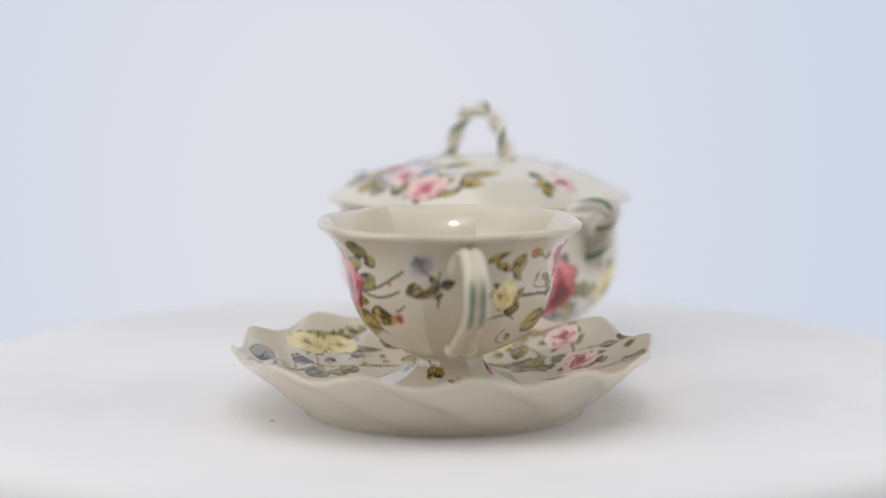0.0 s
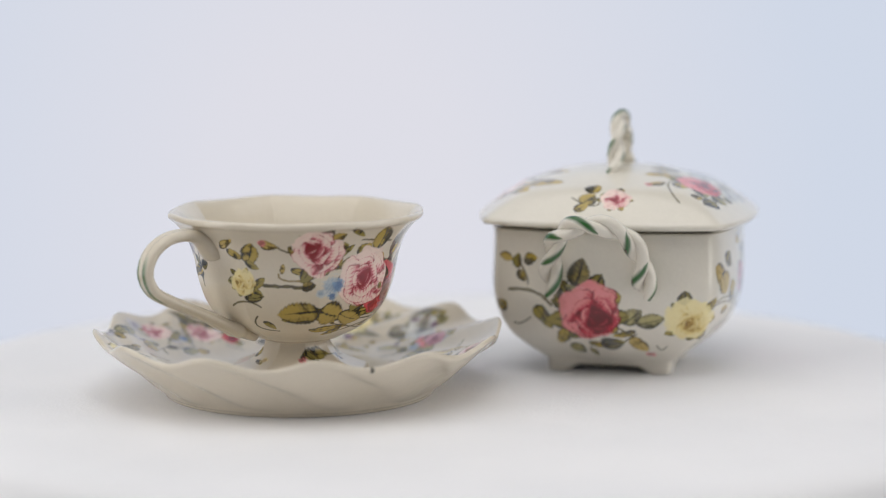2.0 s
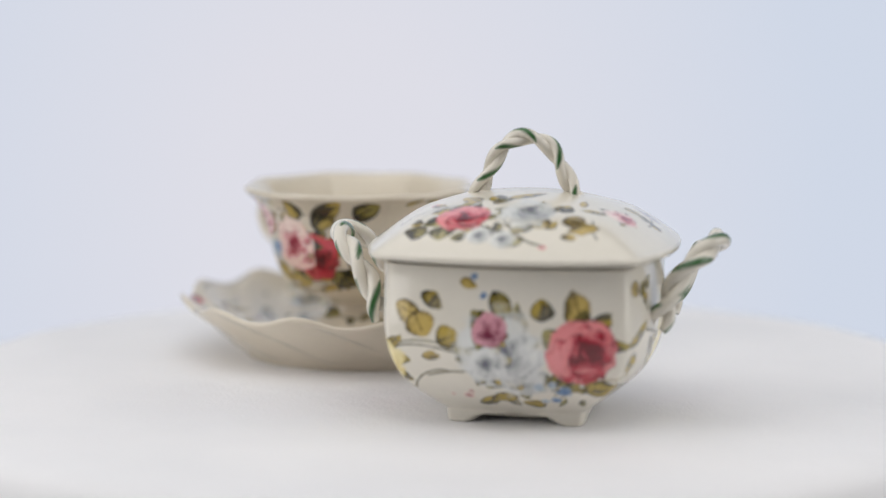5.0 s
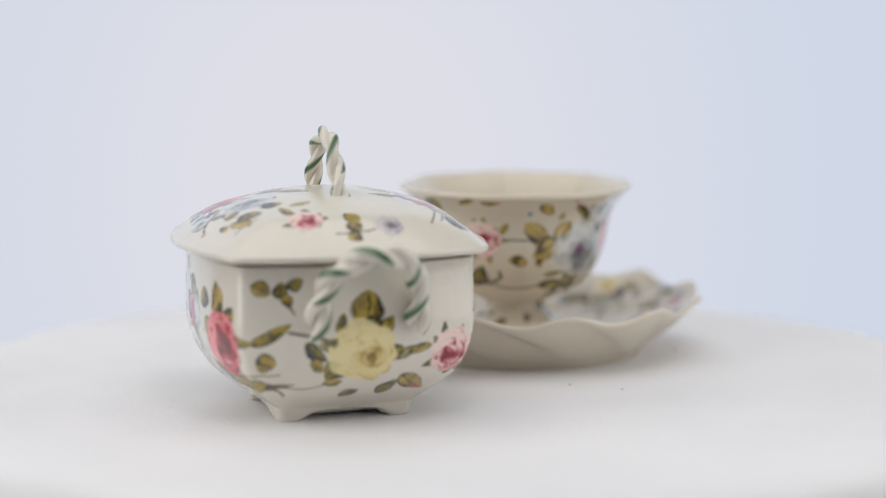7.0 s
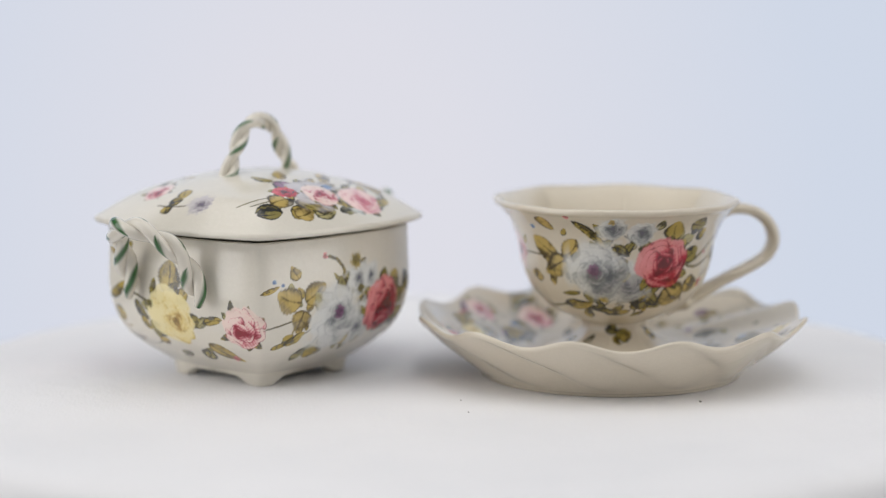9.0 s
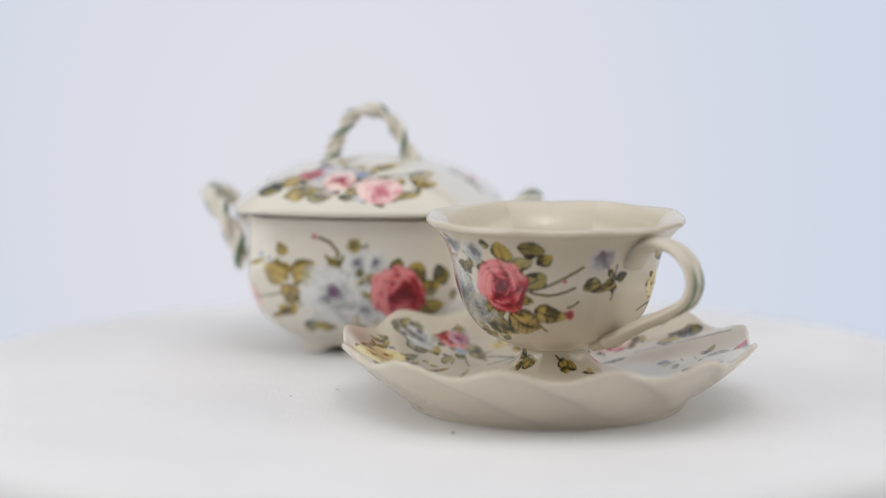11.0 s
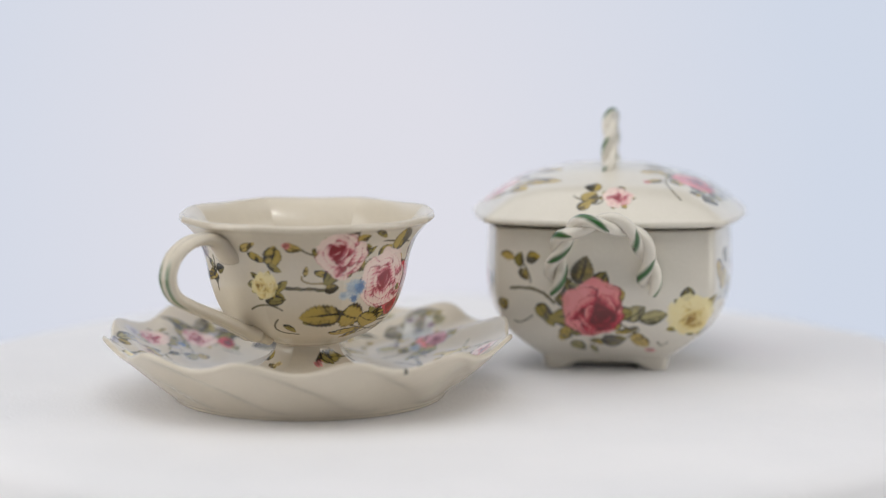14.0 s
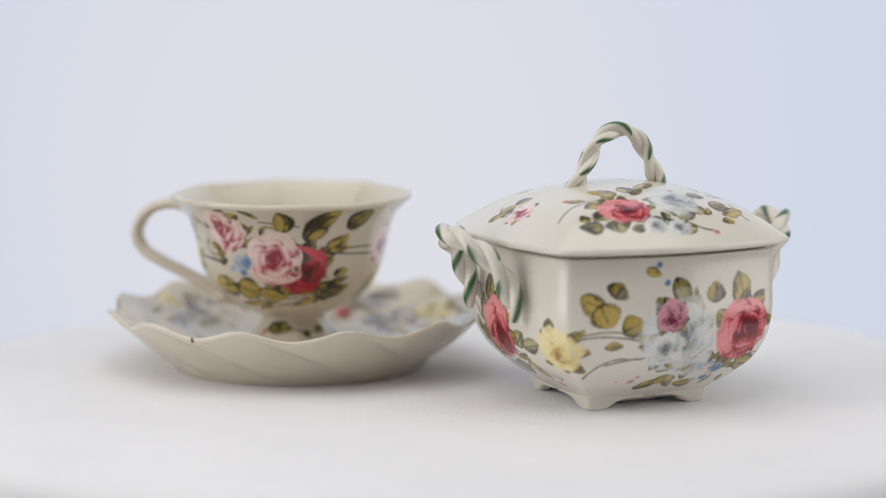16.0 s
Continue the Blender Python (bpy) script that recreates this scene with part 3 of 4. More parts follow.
    c.dab(92.2, 42.0, 2.2, PALEBLUE)
    c.dab(104.9, 55.4, 1.8, PLUM)
    c.dab(103.9, 54.1, 2.6, STEEL)
    c.dab(97.9, 57.0, 2.2, SAGE)
    c.dab(19.5, 63.9, 1.3, PALEBLUE)
    c.dab(-154.5, 47.2, 1.7, BLUE)
    c.dab(107.9, 53.9, 1.3, PLUM)
    c.dab(104.6, 57.3, 1.3, DARK)
    c.dab(100.1, 57.7, 1.5, DARK)
    c.dab(-85.6, 44.7, 1.9, PALEBLUE)
    # a small dark kiln mark on the rim
    spot = np.where(np.linalg.norm((v - NICK) * (1, 1.8, 0.6), axis=1) < 1.1)[0]
    col[spot] = lin(52, 50, 46)


def paint_bowl(v, col, n0, n1):
    c = Canvas(v, col, BOWL_COLS, n0, n1, False, 1.25)
    c.foliage(-88.0, 26.0, 20.0, 10.0, 16, (SAGE, STEEL, MOSS, SAGE), 3.6)
    c.foliage(-62.0, 24.0, 14.0, 9.0, 8, (OLIVE, MOSS, DARK, OLIVE), 3.4)
    c.foliage(106.0, 13.0, 24.0, 4.0, 12, (OLIVE, SAGE, STEEL, OCHRE), 3.0)
    c.foliage(-115.0, 24.0, 12.0, 9.0, 7, (OCHRE, SAGE, OLIVE, OCHRE), 3.2)
    c.foliage(4.0, 14.0, 16.0, 4.0, 6, (OLIVE, SAGE, MOSS, DARK), 3.0)
    c.stem(-21.7, 24.6, -29.1, 28.7, -39.0, 28.8, 0.9, TWIG)
    c.stem(8.9, 17.7, 14.0, 15.9, 20.9, 12.9, 0.5, TWIG)
    c.stem(29.5, 11.5, 33.2, 9.7, 34.6, 11.2, 0.4, TWIG)
    c.stem(-34.5, 37.3, -32.2, 33.9, -31.1, 31.2, 0.4, DARK)
    c.stem(-40.3, 17.8, -37.4, 17.7, -32.1, 20.1, 0.5, TWIG)
    c.stem(47.1, 23.9, 57.8, 25.4, 77.7, 22.8, 0.4, TWIG)
    c.stem(45.7, 24.7, 59.3, 26.8, 74.8, 24.1, 0.4, SAGE)
    c.stem(47.1, 11.8, 57.1, 17.1, 66.5, 18.2, 0.5, TWIG)
    c.stem(57.0, 16.2, 66.1, 17.8, 75.8, 18.2, 0.3, TWIG)
    c.stem(149.6, 37.8, 151.3, 36.2, 152.5, 34.9, 0.3, DARK)
    c.stem(150.9, 29.5, 160.5, 28.0, 169.9, 25.7, 0.8, DARK)
    c.stem(136.0, 15.6, 149.4, 12.0, 163.3, 13.3, 0.4, TWIG)
    c.stem(131.7, 13.6, 140.4, 12.1, 142.8, 9.4, 0.8, OLIVE)
    c.stem(-134.8, 21.1, -127.1, 22.3, -115.5, 24.6, 0.4, TWIG)
    c.stem(-103.7, 42.3, -95.8, 39.1, -92.7, 31.7, 1.1, OLIVE)
    c.leaf(-14.4, 23.8, -21.9, 26.6, 2.8, DARK)
    c.leaf(-14.4, 28.5, -17.0, 33.4, 2.5, DARK)
    c.leaf(114.8, 12.4, 122.9, 15.2, 2.5, MOSS)
    c.leaf(130.2, 15.8, 125.1, 11.6, 3.1, MOSS)
    c.leaf(-90.8, 34.4, -84.9, 39.1, 2.1, OLIVE)
    c.leaf(-92.0, 31.0, -100.9, 37.1, 1.7, MOSS)
    c.leaf(-75.9, 27.2, -79.2, 30.0, 2.6, MOSS)
    c.leaf(-10.7, 30.7, -7.1, 40.7, 6.0, OLIVE)
    c.leaf(-17.7, 24.9, -18.5, 32.6, 2.5, MOSS)
    c.leaf(-29.0, 24.4, -23.3, 16.3, 3.9, MOSS)
    c.leaf(-16.3, 17.4, -24.1, 11.2, 3.6, OLIVE)
    c.leaf(-16.8, 11.7, -12.9, 7.3, 4.0, SAGE)
    c.leaf(0.1, 10.3, 12.6, 12.8, 6.1, DARK)
    c.leaf(11.1, 19.0, 19.4, 24.2, 4.6, SAGE)
    c.leaf(17.2, 19.0, 29.4, 21.4, 4.2, SAGE)
    c.leaf(15.6, 15.1, 26.9, 9.0, 3.9, OCHRE)
    c.leaf(-43.4, 40.1, -37.8, 38.3, 2.2, OCHRE)
    c.leaf(-35.7, 35.7, -35.2, 40.8, 2.5, DARK)
    c.leaf(-33.2, 37.9, -27.5, 39.8, 3.0, OLIVE)
    c.leaf(-35.7, 35.4, -32.4, 31.7, 2.5, OLIVE)
    c.leaf(57.7, 34.0, 48.4, 37.2, 5.5, OCHRE)
    c.leaf(60.9, 36.4, 64.1, 41.2, 5.5, OLIVE)
    c.leaf(55.7, 35.5, 60.6, 28.2, 6.8, OCHRE)
    c.leaf(63.9, 26.7, 73.1, 29.5, 5.2, OLIVE)
    c.leaf(56.9, 22.1, 64.9, 22.6, 2.3, OCHRE)
    c.leaf(73.2, 44.6, 80.6, 43.0, 2.3, OCHRE)
    c.leaf(86.5, 42.1, 93.7, 34.6, 4.6, MOSS)
    c.leaf(95.8, 34.1, 96.3, 39.1, 1.3, SAGE)
    c.leaf(71.5, 6.7, 88.4, 11.0, 3.4, OLIVE)
    c.leaf(105.8, 33.6, 105.7, 40.2, 5.3, OLIVE)
    c.leaf(120.1, 32.7, 117.0, 43.1, 5.9, OCHRE)
    c.leaf(124.1, 32.7, 130.5, 36.3, 3.7, MOSS)
    c.leaf(125.9, 13.3, 138.8, 14.2, 5.7, OLIVE)
    c.leaf(92.7, 33.1, 87.0, 40.7, 3.8, MOSS)
    c.leaf(112.4, 7.2, 98.1, 8.3, 4.2, OLIVE)
    c.leaf(96.5, 10.4, 79.8, 9.3, 4.2, OLIVE)
    c.leaf(138.0, 43.2, 144.3, 40.7, 3.5, OCHRE)
    c.leaf(146.7, 39.1, 148.1, 44.2, 3.2, DARK)
    c.leaf(149.6, 42.6, 155.5, 44.7, 2.9, MOSS)
    c.leaf(148.2, 40.7, 151.1, 36.2, 2.5, OLIVE)
    c.leaf(137.1, 26.1, 151.7, 32.4, 2.9, OLIVE)
    c.leaf(138.2, 21.4, 145.4, 20.5, 4.8, OLIVE)
    c.leaf(156.3, 26.4, 164.6, 20.4, 3.2, DARK)
    c.leaf(158.6, 21.7, 162.3, 17.2, 2.6, OLIVE)
    c.leaf(169.9, 27.4, 171.0, 34.8, 2.9, MOSS)
    c.leaf(179.6, 30.0, -178.6, 41.3, 7.3, OLIVE)
    c.leaf(162.1, 13.6, 171.7, 14.2, 2.9, OCHRE)
    c.leaf(170.0, 8.6, -178.6, 10.8, 3.3, SAGE)
    c.leaf(-166.6, 8.8, -161.3, 13.6, 3.9, DARK)
    c.leaf(-160.7, 15.3, -142.4, 9.3, 4.6, OCHRE)
    c.leaf(-164.9, 20.3, -158.4, 24.5, 2.6, SAGE)
    c.leaf(-160.6, 21.9, -150.6, 23.9, 2.3, OLIVE)
    c.leaf(-117.8, 28.9, -128.5, 32.4, 6.5, OCHRE)
    c.leaf(-116.2, 28.9, -105.3, 34.4, 5.8, OCHRE)
    c.leaf(-116.6, 26.5, -120.2, 19.2, 5.5, OCHRE)
    c.leaf(-126.1, 16.1, -120.6, 18.9, 2.7, OLIVE)
    c.leaf(-131.0, 14.3, -122.9, 16.1, 1.7, OLIVE)
    c.leaf(-118.7, 36.2, -122.7, 40.5, 3.1, OCHRE)
    c.leaf(-135.3, 32.4, -127.4, 34.5, 1.2, OCHRE)
    c.leaf(-118.8, 8.8, -108.0, 15.5, 3.5, SAGE)
    c.leaf(-136.6, 23.0, -139.2, 28.4, 1.5, OLIVE)
    c.leaf(-60.0, 27.7, -57.8, 34.8, 5.9, OLIVE)
    c.leaf(-52.7, 28.9, -46.5, 31.1, 5.2, DARK)
    c.leaf(-58.2, 24.8, -50.0, 27.3, 4.8, OLIVE)
    c.leaf(-57.1, 18.6, -46.7, 20.3, 5.2, OLIVE)
    c.leaf(-45.6, 22.8, -40.8, 24.9, 3.4, OLIVE)
    c.leaf(-90.1, 32.1, -85.0, 28.4, 2.2, MOSS)
    c.leaf(-80.5, 28.1, -76.9, 31.5, 1.9, MOSS)
    c.leaf(-111.4, 12.2, -98.6, 11.1, 5.3, OLIVE)
    c.leaf(-125.7, 15.4, -115.4, 19.3, 2.7, OLIVE)
    c.leaf(-77.9, 16.1, -83.3, 19.2, 2.2, DARK)
    c.rose(-4.0, 22.7, 9.4, ROSE, 0.25, -0.2)
    c.rose(39.1, 20.8, 7.0, LEMON, -0.05, -0.2)
    c.rose(97.0, 16.5, 7.0, WHITE, 0, 0)
    c.rose(82.0, 26.0, 6.5, WHITE, 0, 0)
    c.rose(90.5, 23.6, 10.0, WHITE, 0, 0.2)
    c.rose(82.8, 20.8, 5.6, WHITE, 0, 0)
    c.rose(84.8, 30.7, 4.5, MAUVE, 0, -0.3)
    c.rose(120.6, 24.4, 9.3, ROSE, 0.3, 0.1)
    c.rose(179.8, 23.0, 8.8, LEMON, 0.25, -0.15)
    c.rose(-142.0, 21.2, 6.6, PINK, -0.2, -0.2)
    c.rose(-83.3, 18.6, 7.1, WHITE, 0, 0)
    c.rose(-97.0, 22.0, 9.7, WHITE, 0, 0.2)
    c.rose(-66.8, 24.3, 8.6, ROSE, 0.3, 0)
    c.rose(-85.0, 34.4, 4.6, WHITE, 0, 0)
    c.rose(-76.9, 34.5, 3.7, WHITE, 0, 0)
    c.dab(29.7, 7.9, 1.6, ROSE)
    c.dab(79.2, 45.9, 1.0, BLUE)
    c.dab(83.0, 40.5, 1.2, BLUE)
    c.dab(69.2, 10.0, 1.7, PINK)
    c.dab(61.6, 10.1, 0.8, PINK)
    c.dab(116.0, 9.2, 1.7, BLUE)
    c.dab(110.9, 8.7, 1.4, PALEBLUE)
    c.dab(105.8, 14.0, 1.9, PALEBLUE)
    c.dab(117.8, 12.3, 2.4, BLUE)
    c.dab(111.5, 14.7, 1.4, PALEBLUE)
    c.dab(72.3, 11.6, 1.1, PINK)
    c.dab(167.3, 26.2, 1.4, DARK)
    c.dab(-147.3, 10.3, 1.5, ROSE)
    c.dab(-129.6, 35.9, 0.8, BLUE)
    c.dab(-126.0, 35.0, 0.8, BLUE)
    c.dab(-96.7, 24.4, 2.2, PLUM)
    c.dab(-105.6, 42.6, 1.1, ROSE)
    c.dab(-86.7, 40.0, 2.6, OLIVE)
    c.dab(-84.0, 30.7, 1.7, DARK)


def paint_lid(v, col, n):
    c = Canvas(v, col, LID_COLS, 0, n, True, 1.4)
    c.foliage(78.0, 32.0, 24.0, 8.0, 22, (MOSS, SAGE, DARK, MOSS, OLIVE), 3.0)
    c.foliage(112.0, 33.0, 14.0, 6.0, 8, (OLIVE, OCHRE, MOSS, DARK), 2.8)
    c.foliage(-98.0, 34.0, 26.0, 7.0, 22, (SAGE, STEEL, MOSS, OLIVE, DARK), 3.0)
    c.foliage(-60.0, 34.0, 12.0, 6.0, 6, (OCHRE, OLIVE, MOSS, SAGE), 2.8)
    c.stem(-0.7, 36.9, -5.8, 38.1, -15.8, 35.7, 0.4, TWIG)
    c.stem(47.6, 26.5, 38.6, 31.1, 36.6, 40.7, 0.5, MOSS)
    c.stem(90.3, 32.4, 97.9, 38.0, 104.8, 40.6, 0.7, DARK)
    c.stem(131.9, 35.2, 128.1, 39.6, 127.2, 42.7, 0.3, DARK)
    c.stem(168.9, 37.8, 177.4, 37.3, -173.2, 36.5, 0.3, TWIG)
    c.stem(-127.0, 33.7, -137.5, 36.9, -144.7, 39.1, 0.5, SAGE)
    c.stem(-127.1, 35.8, -134.1, 38.4, -138.5, 39.9, 0.3, SAGE)
    c.stem(-69.6, 29.0, -55.0, 30.2, -44.4, 29.7, 0.8, MOSS)
    c.leaf(77.5, 35.1, 71.5, 33.0, 2.9, DARK)
    c.leaf(72.5, 21.3, 88.4, 14.9, 2.4, DARK)
    c.leaf(85.3, 34.6, 88.0, 38.6, 2.9, DARK)
    c.leaf(103.7, 33.2, 92.6, 35.4, 2.9, MOSS)
    c.leaf(73.7, 38.0, 67.4, 40.2, 2.9, SAGE)
    c.leaf(98.0, 38.4, 90.7, 40.6, 2.9, SAGE)
    c.leaf(58.1, 24.3, 49.6, 20.9, 2.9, MOSS)
    c.leaf(-124.6, 37.6, -132.6, 42.4, 3.0, MOSS)
    c.leaf(-109.7, 40.9, -97.0, 39.1, 3.5, SAGE)
    c.leaf(-117.2, 34.4, -127.0, 39.5, 3.0, STEEL)
    c.leaf(-95.0, 39.4, -79.2, 38.4, 3.0, SAGE)
    c.leaf(-108.8, 37.2, -98.7, 39.2, 3.8, OLIVE)
    c.leaf(-87.0, 35.9, -80.9, 39.8, 3.2, MOSS)
    c.leaf(-115.9, 35.3, -105.5, 38.9, 3.8, MOSS)
    c.leaf(-96.2, 24.8, -80.5, 20.5, 2.7, OLIVE)
    c.leaf(-8.0, 33.2, -4.3, 27.7, 4.1, OLIVE)
    c.leaf(-10.6, 37.6, -4.2, 33.2, 4.6, OLIVE)
    c.leaf(-11.5, 40.8, -6.4, 37.2, 3.1, OLIVE)
    c.leaf(-45.3, 32.6, -36.1, 29.2, 2.1, OCHRE)
    c.leaf(27.0, 28.0, 42.0, 27.4, 2.6, OCHRE)
    c.leaf(60.8, 21.5, 32.7, 19.5, 4.1, OCHRE)
    c.leaf(72.6, 19.4, 59.9, 12.4, 4.2, OLIVE)
    c.leaf(80.0, 16.0, 137.7, 10.2, 3.4, OLIVE)
    c.leaf(50.8, 28.1, 44.3, 33.5, 4.1, OLIVE)
    c.leaf(56.1, 33.4, 51.4, 39.6, 4.3, SAGE)
    c.leaf(55.9, 40.7, 46.3, 43.5, 4.7, DARK)
    c.leaf(61.8, 36.7, 63.6, 41.9, 5.2, SAGE)
    c.leaf(49.9, 38.1, 46.0, 40.7, 3.3, OLIVE)
    c.leaf(84.8, 32.0, 85.4, 36.0, 2.2, DARK)
    c.leaf(120.6, 31.0, 126.1, 37.2, 5.9, OCHRE)
    c.leaf(109.3, 35.1, 104.9, 30.2, 4.4, OCHRE)
    c.leaf(129.0, 27.8, 119.8, 23.4, 4.5, OLIVE)
    c.leaf(113.6, 38.9, 120.0, 40.8, 2.4, OCHRE)
    c.leaf(146.3, 31.6, 134.5, 27.0, 2.3, OLIVE)
    c.leaf(139.4, 24.9, 153.4, 21.2, 1.9, OCHRE)
    c.leaf(131.5, 39.2, 117.3, 37.3, 3.7, OCHRE)
    c.leaf(174.3, 29.2, -178.6, 33.4, 3.5, OLIVE)
    c.leaf(173.9, 35.6, -177.8, 34.0, 3.7, OLIVE)
    c.leaf(175.0, 36.9, 179.7, 40.1, 3.2, OLIVE)
    c.leaf(-123.3, 22.0, -144.2, 15.7, 3.0, MOSS)
    c.leaf(-118.5, 20.6, -116.4, 33.8, 5.6, PLUM)
    c.leaf(-124.9, 41.2, -136.7, 43.3, 5.4, DARK)
    c.leaf(-120.6, 39.1, -112.1, 41.9, 5.9, OLIVE)
    c.leaf(-129.4, 38.4, -120.2, 34.6, 6.0, OCHRE)
    c.leaf(-119.4, 42.4, -109.9, 38.9, 4.9, OCHRE)
    c.leaf(-136.0, 44.4, -125.7, 42.0, 3.9, DARK)
    c.leaf(-112.4, 19.7, -95.0, 8.9, 3.3, OCHRE)
    c.leaf(-78.5, 24.6, -49.6, 19.2, 3.8, OCHRE)
    c.leaf(-55.5, 36.6, -29.1, 28.2, 4.9, OCHRE)
    c.leaf(-55.1, 38.3, -42.2, 37.3, 3.8, OCHRE)
    c.leaf(-66.5, 40.2, -55.9, 42.1, 3.2, OLIVE)
    c.rose(6.6, 35.1, 4.4, PINK, 0, -0.1)
    c.rose(100.7, 25.5, 7.2, WHITE, 0.1, 0.2)
    c.rose(65.1, 31.1, 6.8, ROSE, 0.1, -0.1)
    c.rose(78.6, 37.4, 3.1, WHITE, 0, 0)
    c.rose(89.5, 38.1, 3.1, WHITE, 0, 0)
    c.rose(154.2, 33.5, 4.7, PINK, 0.3, -0.1)
    c.rose(-165.3, 36.0, 3.7, LILAC, 0.2, 0)
    c.rose(-81.1, 35.5, 5.6, WHITE, 0, 0)
    c.rose(-99.4, 29.9, 8.2, LILAC, 0, 0)
    c.rose(-74.1, 36.7, 6.9, BLUSH, 0, -0.1)
    c.rose(-97.4, 31.4, 5.6, PINK, 0, 0)
    c.rose(-119.6, 29.9, 3.6, CRIMSON, 0, 0)
    c.dab(28.1, 28.0, 1.2, ROSE)
    c.dab(105.7, 41.4, 1.0, ROSE)
    c.dab(-84.8, 27.7, 1.9, BLUE)


def paint_ear(col, s, width):
    """Two green stripes along the outer bend of the cup's handle."""
    y, h = width
    grid = col.reshape(len(s), len(y), 3)
    along = ease(s, 0.33, 0.40) * ease(0.58 - s, 0, 0.06)
    across = np.exp(-((np.abs(y) - 0.82) / 0.40) ** 4) * (h > 0)
    m = (along[:, None] * across[None])[..., None] * 0.9
    grid[:] = grid * (1 - m) + GREEN * m


# ---- structure ----
def box_mesh(name, lo, hi, material, label):
    (a, b, c), (d, e, f) = lo, hi
    v = [(a, b, c), (d, b, c), (d, e, c), (a, e, c), (a, b, f), (d, b, f), (d, e, f), (a, e, f)]
    q = [(3, 2, 1, 0), (4, 5, 6, 7), (0, 1, 5, 4), (1, 2, 6, 5), (2, 3, 7, 6), (3, 0, 4, 7)]
    return tagged(mesh_object(name, v, q, material, smooth=False), label, kind="structure")


def build_structure():
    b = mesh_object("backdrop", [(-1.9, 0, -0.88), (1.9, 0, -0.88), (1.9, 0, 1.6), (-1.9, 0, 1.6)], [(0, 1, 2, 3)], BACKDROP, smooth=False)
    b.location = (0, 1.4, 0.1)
    tagged(b, "self-glowing pale lavender blue paper backdrop behind the table", kind="structure")
    box_mesh("wall_north", (-2.0, 1.5, -0.8), (2.0, 1.6, 2.0), WALL, "plain grey studio wall")
    box_mesh("wall_south", (-2.0, -2.1, -0.8), (2.0, -2.0, 2.0), WALL, "plain grey studio wall")
    box_mesh("wall_west", (-2.1, -2.1, -0.8), (-2.0, 1.6, 2.0), WALL, "plain grey studio wall")
    box_mesh("wall_east", (2.0, -2.1, -0.8), (2.1, 1.6, 2.0), WALL, "plain grey studio wall")
    box_mesh("floor", (-2.1, -2.1, -0.9), (2.1, 1.6, -0.8), WALL, "plain grey studio floor")
    box_mesh("ceiling", (-2.1, -2.1, 2.0), (2.1, 1.6, 2.1), WALL, "plain grey studio ceiling")
    box_mesh("table", (-0.125, -0.125, -0.80), (0.125, 0.125, -0.004), TABLE, "plain grey stand under the draped turntable")


DISC = 176.0   # turntable radius under its cloth


def cloth_height(x, y):
    """Height of the laid cloth: flat round the china, softly creased outwards."""
    r = math.hypot(x, y)
    w = max(0.0, min(1.0, (r - 90) / 70))
    return w * (0.7 * noise.noise(Vector((x / 45, y / 45, 0.3))) + 0.25 * noise.noise(Vector((x / 14, y / 14, 2.3))))


def build_tablecloth():
    cols = 240
    verts, k = [], 0
    radii = list(np.linspace(2, DISC - 14, 60)) + list(np.linspace(DISC - 12, DISC, 12))
    drop = list(np.linspace(3, 46, 16))
    for r in radii:
        for j in range(cols):
            a = 2 * math.pi * j / cols
            x, y = r * math.cos(a), r * math.sin(a)
            edge = max(0.0, r - (DISC - 14)) / 14
            verts.append((x * U, y * U, (cloth_height(x, y) - 7 * (1 - math.sqrt(max(0.0, 1 - 0.98 * edge ** 2)))) * U))
    for d in drop:
        for j in range(cols):
            a = 2 * math.pi * j / cols
            fold = (d / 46) ** 0.8 * (4 * math.sin(9 * a + 0.6) + 3 * math.sin(14 * a + 2.0) + 1.5 * math.sin(23 * a))
            r = DISC + 1 + 0.10 * d + fold
            verts.append((r * math.cos(a) * U, r * math.sin(a) * U, (-6 - d * 0.90) * U))
    n = len(radii) + len(drop)
    faces = grid_faces(n, cols).tolist() + [list(range(cols))[::-1]]
    ob = tagged(mesh_object("tablecloth", verts, faces, CLOTH), "white cotton cloth draped over a round turntable", "tablecloth")
    for angle, r, size in ((-125.2, 89.3, 0.62), (-179.3, 43.2, 0.40), (-178.9, 60.7, 0.38)):
        a = math.radians(angle)
        line = np.array([(0, 0, 0.10), (0.7, 0.5, 0.28), (1.3, 0.4, 0.30), (1.6, -0.2, 0.12)]) * size
        path = smooth_line(line + (r * math.cos(a), r * math.sin(a), 0.05), 0.12)
        v, f = tube(path, np.linspace(0.42, 0.22, len(path)) * size, 8)
        mesh_object("lint", v * U, f, LINT, ob, "tiny dark speck of lint")
    return ob


# ---- plan shapes ----
def octagon(a, amount):
    """Radius factor of a softened octagon whose faces look along angle 0."""
    f = (a + math.pi / 8) % (math.pi / 4) - math.pi / 8
    flat = math.cos(math.pi / 8) / np.cos(f)
    return 1 + amount * (flat / math.cos(math.pi / 16) - 1)


def bowed_square(a, half, bow, sharp=16.0):
    """Radius of a square with outward-bowed sides and softened corners; bow: a side's arc radius over half."""
    f = (a + math.pi / 4) % (math.pi / 2) - math.pi / 4
    big = half * bow
    c = big - half

    def side(f):
        return -c * np.cos(f) + np.sqrt(big ** 2 - (c * np.sin(f)) ** 2)

    g = math.pi / 2 - np.abs(f)
    return (side(f) ** -sharp + side(g) ** -sharp) ** (-1 / sharp)


